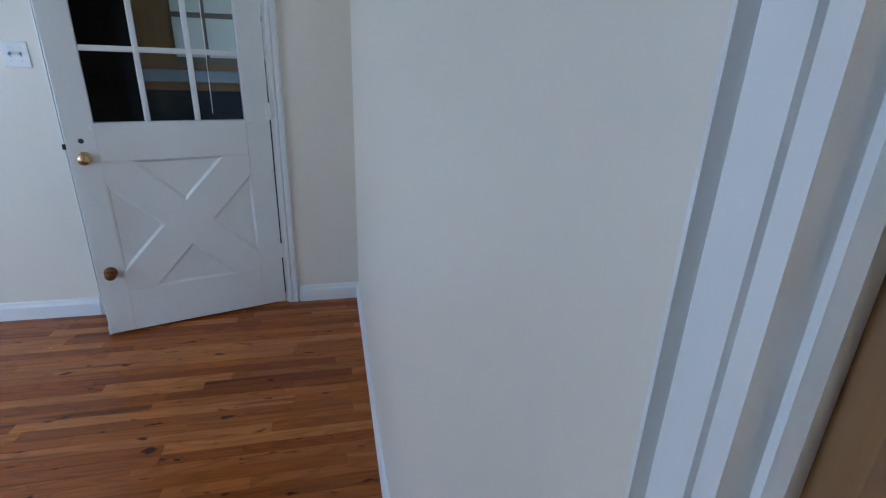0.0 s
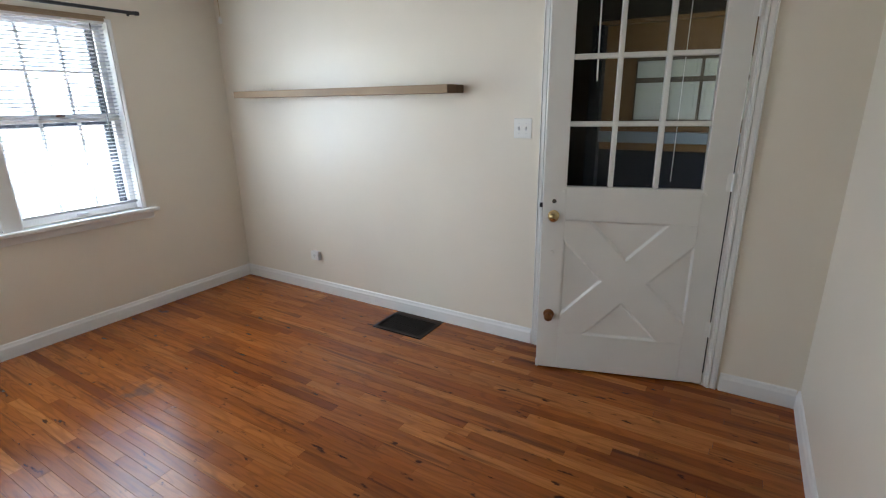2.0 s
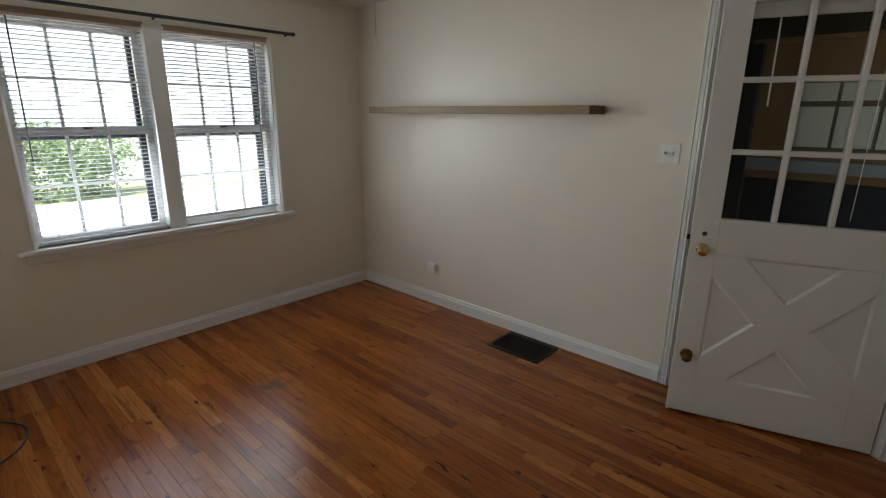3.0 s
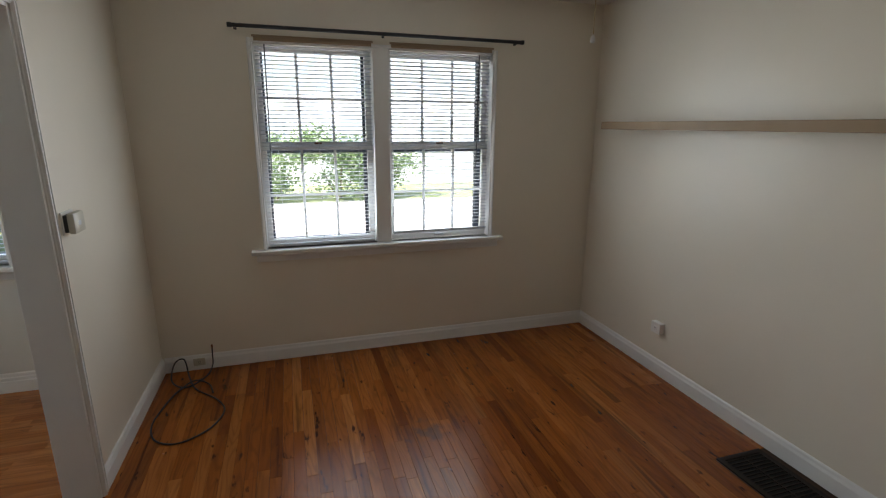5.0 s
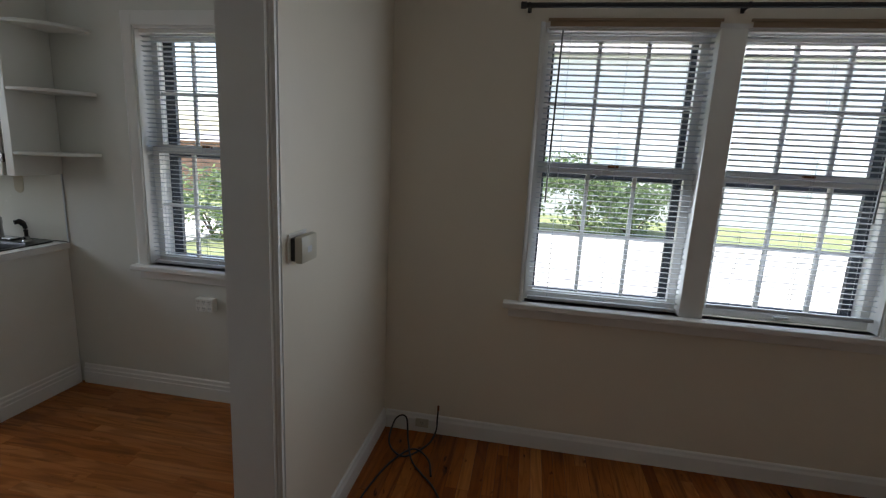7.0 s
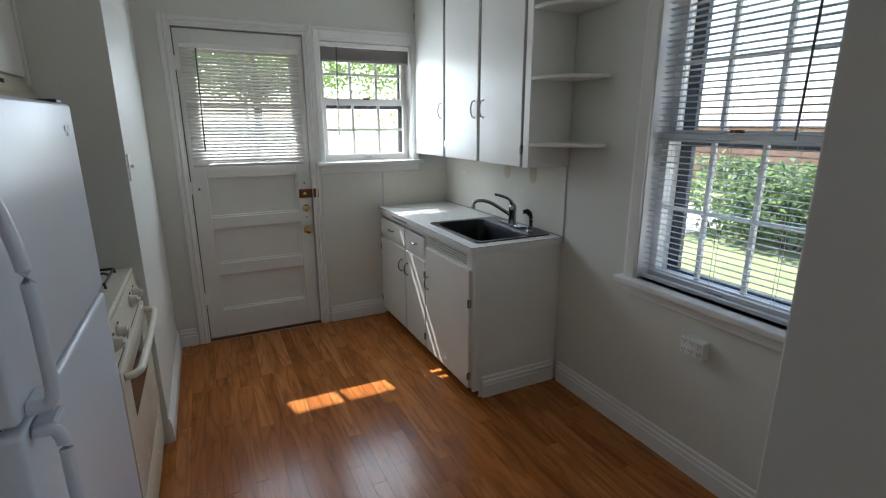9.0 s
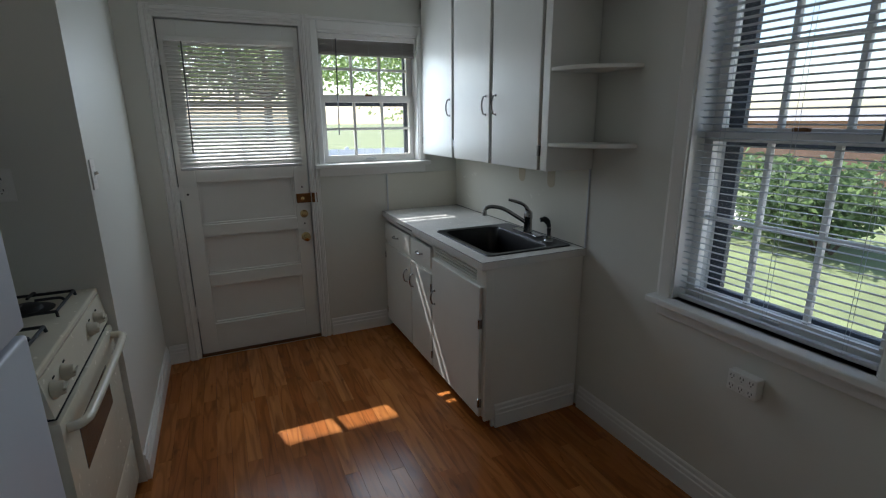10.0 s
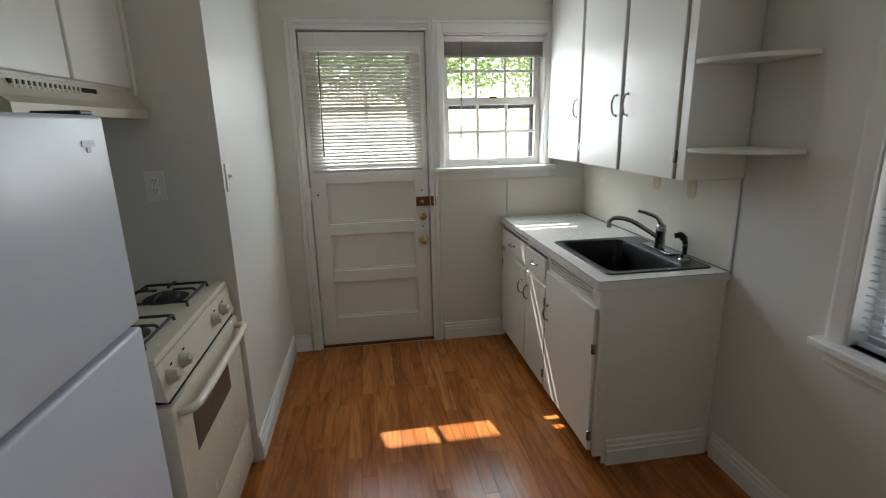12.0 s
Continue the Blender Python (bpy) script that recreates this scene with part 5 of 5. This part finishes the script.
tagged(part("pavement", box(-12, -20.0, GZ - 0.1, 8, -5.2, GZ + 0.021), CONC), "pale sunlit concrete yard", "pavement", kind="structure")
tagged(part("pavement", box(-5.4, -5.2, GZ - 0.1, -4.3, 0.2, GZ + 0.02), CONC), "pale concrete path beside the lawn", "pavement", kind="structure")
structure("porch_step", box(-2.0, YK - 1.1, GZ - 0.1, -0.6, YK - 0.24, -0.12, 0.01), CONC, "concrete back step", "step")
# unseen overhang, added to keep the sun to the lowest panes
structure("porch_roof", box(XW - 0.5, YK - 1.04, 2.74, 0.3, YK - 0.19, 2.86), TRIM, "unseen roof overhang added to cut high sun at the back door", "roof")
structure("eave_west", box(XW - 0.75, YK, 2.74, XW - 0.23, YN + 0.5, 2.86), TRIM, "white painted roof overhang", "roof")


def leaves(center, size, n, leaf, seed, shell=0.55, material=None):
    """A crown of many small leaves in an uneven shape."""
    rng = random.Random(seed)
    lumps = [(Vector((rng.uniform(-0.6, 0.6) * size[0], rng.uniform(-0.6, 0.6) * size[1], rng.uniform(-0.6, 0.6) * size[2])), rng.uniform(0.35, 0.6)) for _ in range(14)]
    verts, faces = [], []
    for _ in range(n):
        c, r = rng.choice(lumps)
        d = Vector((rng.gauss(0, 1), rng.gauss(0, 1), rng.gauss(0, 1))).normalized() * (shell + (1 - shell) * rng.random())
        p = Vector(center) + c + Vector((d.x * size[0], d.y * size[1], d.z * size[2])) * r
        a = Vector((rng.gauss(0, 1), rng.gauss(0, 1), rng.gauss(0, 0.6))).normalized() * leaf * rng.uniform(0.7, 1.3)
        b = a.cross(Vector((rng.gauss(0, 1), rng.gauss(0, 1), rng.gauss(0, 1)))).normalized() * leaf * 0.5
        i = len(verts)
        verts += [p - a, p + b, p + a, p - b]
        faces.append((i, i + 1, i + 2, i + 3))
    me = bpy.data.meshes.new("crown")
    me.from_pydata(verts, [], faces)
    me.materials.append(material or LEAF)
    return me


def shrub(x, y, size, seed, label="dense green leafy shrub on the lawn"):
    e = thing("shrub", pose(x, y, GZ), label, "shrub", "shrubs along the fence")
    c = new("crown", leaves((0, 0, size[2] * 0.95), size, 2600, 0.07, seed))
    c.parent = e
    for k in range(4):
        part("stem", tube([(0.1 * math.cos(k * 1.6), 0.1 * math.sin(k * 1.6), 0), (0.4 * size[0] * math.cos(k * 1.6), 0.4 * size[1] * math.sin(k * 1.6), size[2] * 0.9)], [0.03, 0.012], 6), BARK, e)
    return e


def tree(x, y, h, size, seed, n=6000):
    e = thing("tree", pose(x, y, GZ), "broad green leafy tree with a dark trunk", "tree", "trees outside")
    part("trunk", tube(curve_pts([(0, 0, 0), (0.05, 0.03, h * 0.3), (0.0, 0.1, h * 0.62), (0.1, 0.1, h)], 4), [0.24 - 0.014 * i for i in range(13)], 10), BARK, e)
    for k in range(6):
        a = k * 1.05
        part("limb", tube(curve_pts([(0, 0.05, h * 0.5), (size[0] * 0.3 * math.cos(a), size[1] * 0.3 * math.sin(a), h * 0.75), (size[0] * 0.6 * math.cos(a), size[1] * 0.6 * math.sin(a), h * (0.85 + 0.04 * k))], 3), [0.06 - 0.007 * i for i in range(7)], 7), BARK, e)
    c = new("crown", leaves((0, 0, h), size, n, 0.13, seed, 0.35, TREELEAF))
    c.parent = e
    return e


for i, (x, y, sx, sz) in enumerate(((-14.0, 1.0, 1.5, 0.95), (-14.2, 2.9, 1.6, 1.05), (-14.3, 4.1, 1.0, 0.8), (-9.4, -3.6, 1.2, 0.85), (-9.6, -5.1, 1.2, 0.75))):
    shrub(x, y, (sx, 1.35, sz), 20 + i)
tree(-3.4, -22.0, 5.6, (5.4, 4.0, 3.2), 52, 12000)
tree(4.5, -24.0, 6.2, (4.6, 4.0, 3.4), 53, 9000)
tree(-13.0, -23.0, 5.8, (6.4, 4.0, 3.4), 54, 12000)


def house(x0, y0, x1, y1, h, wallm, label, face, rise=2.0):
    e = thing("neighbour_house", pose(0, 0, GZ), label, "house", "houses across the lawn")
    part("wall", box(x0, y0, 0, x1, y1, h), wallm, e)
    xm, o = (x0 + x1) / 2, 0.4
    bm = extrude_profile([(x0 - o, h), (x1 + o, h), (xm, h + rise)], "y", y0 - o, y1 + o)
    part("roof", bm, ROOFM, e)
    n = int((y1 - y0) / 2.6)
    for i in range(n if h > 2.5 else 0):
        y = y0 + (i + 0.5) * (y1 - y0) / n
        w = part("window", box(face, y - 0.5, 1.2, face + 0.05, y + 0.5, 2.5), TRIM, e)
        part("pane", box(face + 0.03, y - 0.43, 1.27, face + 0.056, y + 0.43, 1.83), NGLASS, w)
        part("pane", box(face + 0.03, y - 0.43, 1.87, face + 0.056, y + 0.43, 2.43), NGLASS, w)
    if wallm is SIDING:
        for k in range(int(h / 0.16)):
            part("siding_board", box(face, y0, 0.16 * k, face + 0.02, y1, 0.16 * k + 0.145), SIDING, e)
    return e


house(-24, -3.4, -17.5, 16.5, 5.2, SIDING, "white-sided neighbouring house with pale windows", -17.5)
house(-24, -14.0, -17.0, -5.5, 1.9, BRICK, "low red brick outbuilding across the lawn", -17.0, 0.35)

# made-up fence: its white stands in for glare low in the south window
fence = thing("fence", pose(0, -16.0, GZ), "low white board fence added behind the yard for pale glare", "fence")
for k in range(56):
    x = -10.0 + k * 0.30
    if k % 8 == 0:
        part("post", box(x - 0.06, -0.12, 0, x + 0.06, -0.025, 1.16, 0.01), SIDING, fence)
    part("board", box(x + 0.006, -0.02, 0.03, x + 0.294, 0.0, 1.08 + 0.01 * (k % 3), 0.004, 1), SIDING, fence)
for z in (0.25, 0.85):
    part("rail", box(-10.0, -0.06, z, 6.8, -0.021, z + 0.09), SIDING, fence)

# ---- floors, board by board ----
rng = random.Random(7)
lr = tagged(part("floor", box(XW, YD - 0.065, -0.0044, XE, YN, -0.0042), SUB), "oak strip floor with a warm glossy finish", "floor", kind="structure")


def board_mesh(name, L, W, material, along):
    bm = bmesh.new()
    g = 0.0003 if along == "x" else 0.00015
    x, y = (L / 2 - g, W / 2 - g)
    t, c = 0.0, 0.00035 if along == "x" else 0.0003
    lo = [bm.verts.new(p) for p in ((-x, -y, -0.004), (x, -y, -0.004), (x, y, -0.004), (-x, y, -0.004))]
    hi = [bm.verts.new(p) for p in ((-x + c, -y + c, t), (x - c, -y + c, t), (x - c, y - c, t), (-x + c, y - c, t))]
    bm.faces.new(hi)
    for i in range(4):
        bm.faces.new((lo[i], lo[(i + 1) % 4], hi[(i + 1) % 4], hi[i]))
    if along == "y":
        bm.transform(pose(0, 0, 0, 0, 0, 90))
    me = bpy.data.meshes.new(name)
    bm.to_mesh(me)
    bm.free()
    me.materials.append(material)
    return me


SW_ = 0.0572
lens = [0.30, 0.42, 0.55, 0.68, 0.82, 0.95, 1.1, 1.3]
strip_me = {L: board_mesh("floor_board", L, SW_, OAK, "x") for L in lens}
rest = bmesh.new()
count, y = 0, YN - SW_ / 2
while y > YD - 0.065 - SW_:
    x = XW - rng.uniform(0.0, 0.4)
    while x < XE:
        L = rng.choice(lens)
        mid = x + L / 2
        whole = x >= XW and x + L <= XE and y - SW_ / 2 > YD - 0.065
        in_vent = abs(mid + 0.862) < 0.21 + L / 2 and abs(y - 3.655) < 0.14 + SW_ / 2
        if whole and not in_vent and count < 300 and 1.05 < y < 3.8:
            o = new("floor_board", strip_me[L])
            o.parent = lr
            o.location = (mid, y, 0)
            count += 1
        else:
            spans = [(max(x, XW), min(x + L, XE))]
            if in_vent:
                spans = [(spans[0][0], min(spans[0][1], -1.072)), (max(spans[0][0], -0.652), spans[0][1])]
            y0, y1 = max(y - SW_ / 2, YD - 0.065) + 0.0006, min(y + SW_ / 2, YN) - 0.0006
            for a, b in spans:
                if b - a > 0.01 and y1 - y0 > 0.005:
                    bx(rest, a + 0.0006, y0, -0.004, b - 0.0006, y1, 0.0)
        x += L
    y -= SW_
rb = part("floor_boards_rest", rest, OAK_REST, lr)
tagged(rb, "oak strips along the edges of the floor", kind="stuff")
structure("floor_entry", box(0.3, -0.3, -0.0043, 2.7, YD - 0.064, -0.001), OAK_REST, "oak floor by the entry", "floor")
structure("floor_hall", box(XE, YD - 0.065, -0.0043, 2.7, 1.9, -0.001), OAK_REST, "oak floor of the hall", "floor")

kf = tagged(part("floor_kitchen", box(XW, YK, -0.0044, 0.06, YD - 0.066, -0.0042), SUB), "wood-grain laminate kitchen floor", "floor", kind="structure")
KW_ = 0.066
klens = [0.38, 0.55, 0.72, 0.9]
k_me = {}
x = XW + KW_ / 2
while x - KW_ / 2 < 0.06:
    y = YK - rng.uniform(0, 0.4)
    while y < YD - 0.066:
        L = rng.choice(klens)
        a, b = max(y, YK), min(y + L, YD - 0.066)
        c0, c1 = x - KW_ / 2, min(x + KW_ / 2, 0.06)
        key = (round(b - a, 3), round(c1 - c0, 3))
        if b - a > 0.02 and c1 - c0 > 0.02:
            if key not in k_me:
                k_me[key] = board_mesh("floor_board", key[0], key[1], LAM, "y")
            o = new("floor_board", k_me[key])
            o.parent = kf
            o.location = ((c0 + c1) / 2, (a + b) / 2, 0)
        y += L
    x += KW_
structure("floor_transition", box(-1.657, YD - 0.085, 0.0002, -0.478, YD - 0.045, 0.006, 0.003), SHELFW, "low wooden transition strip between the floors", "threshold")
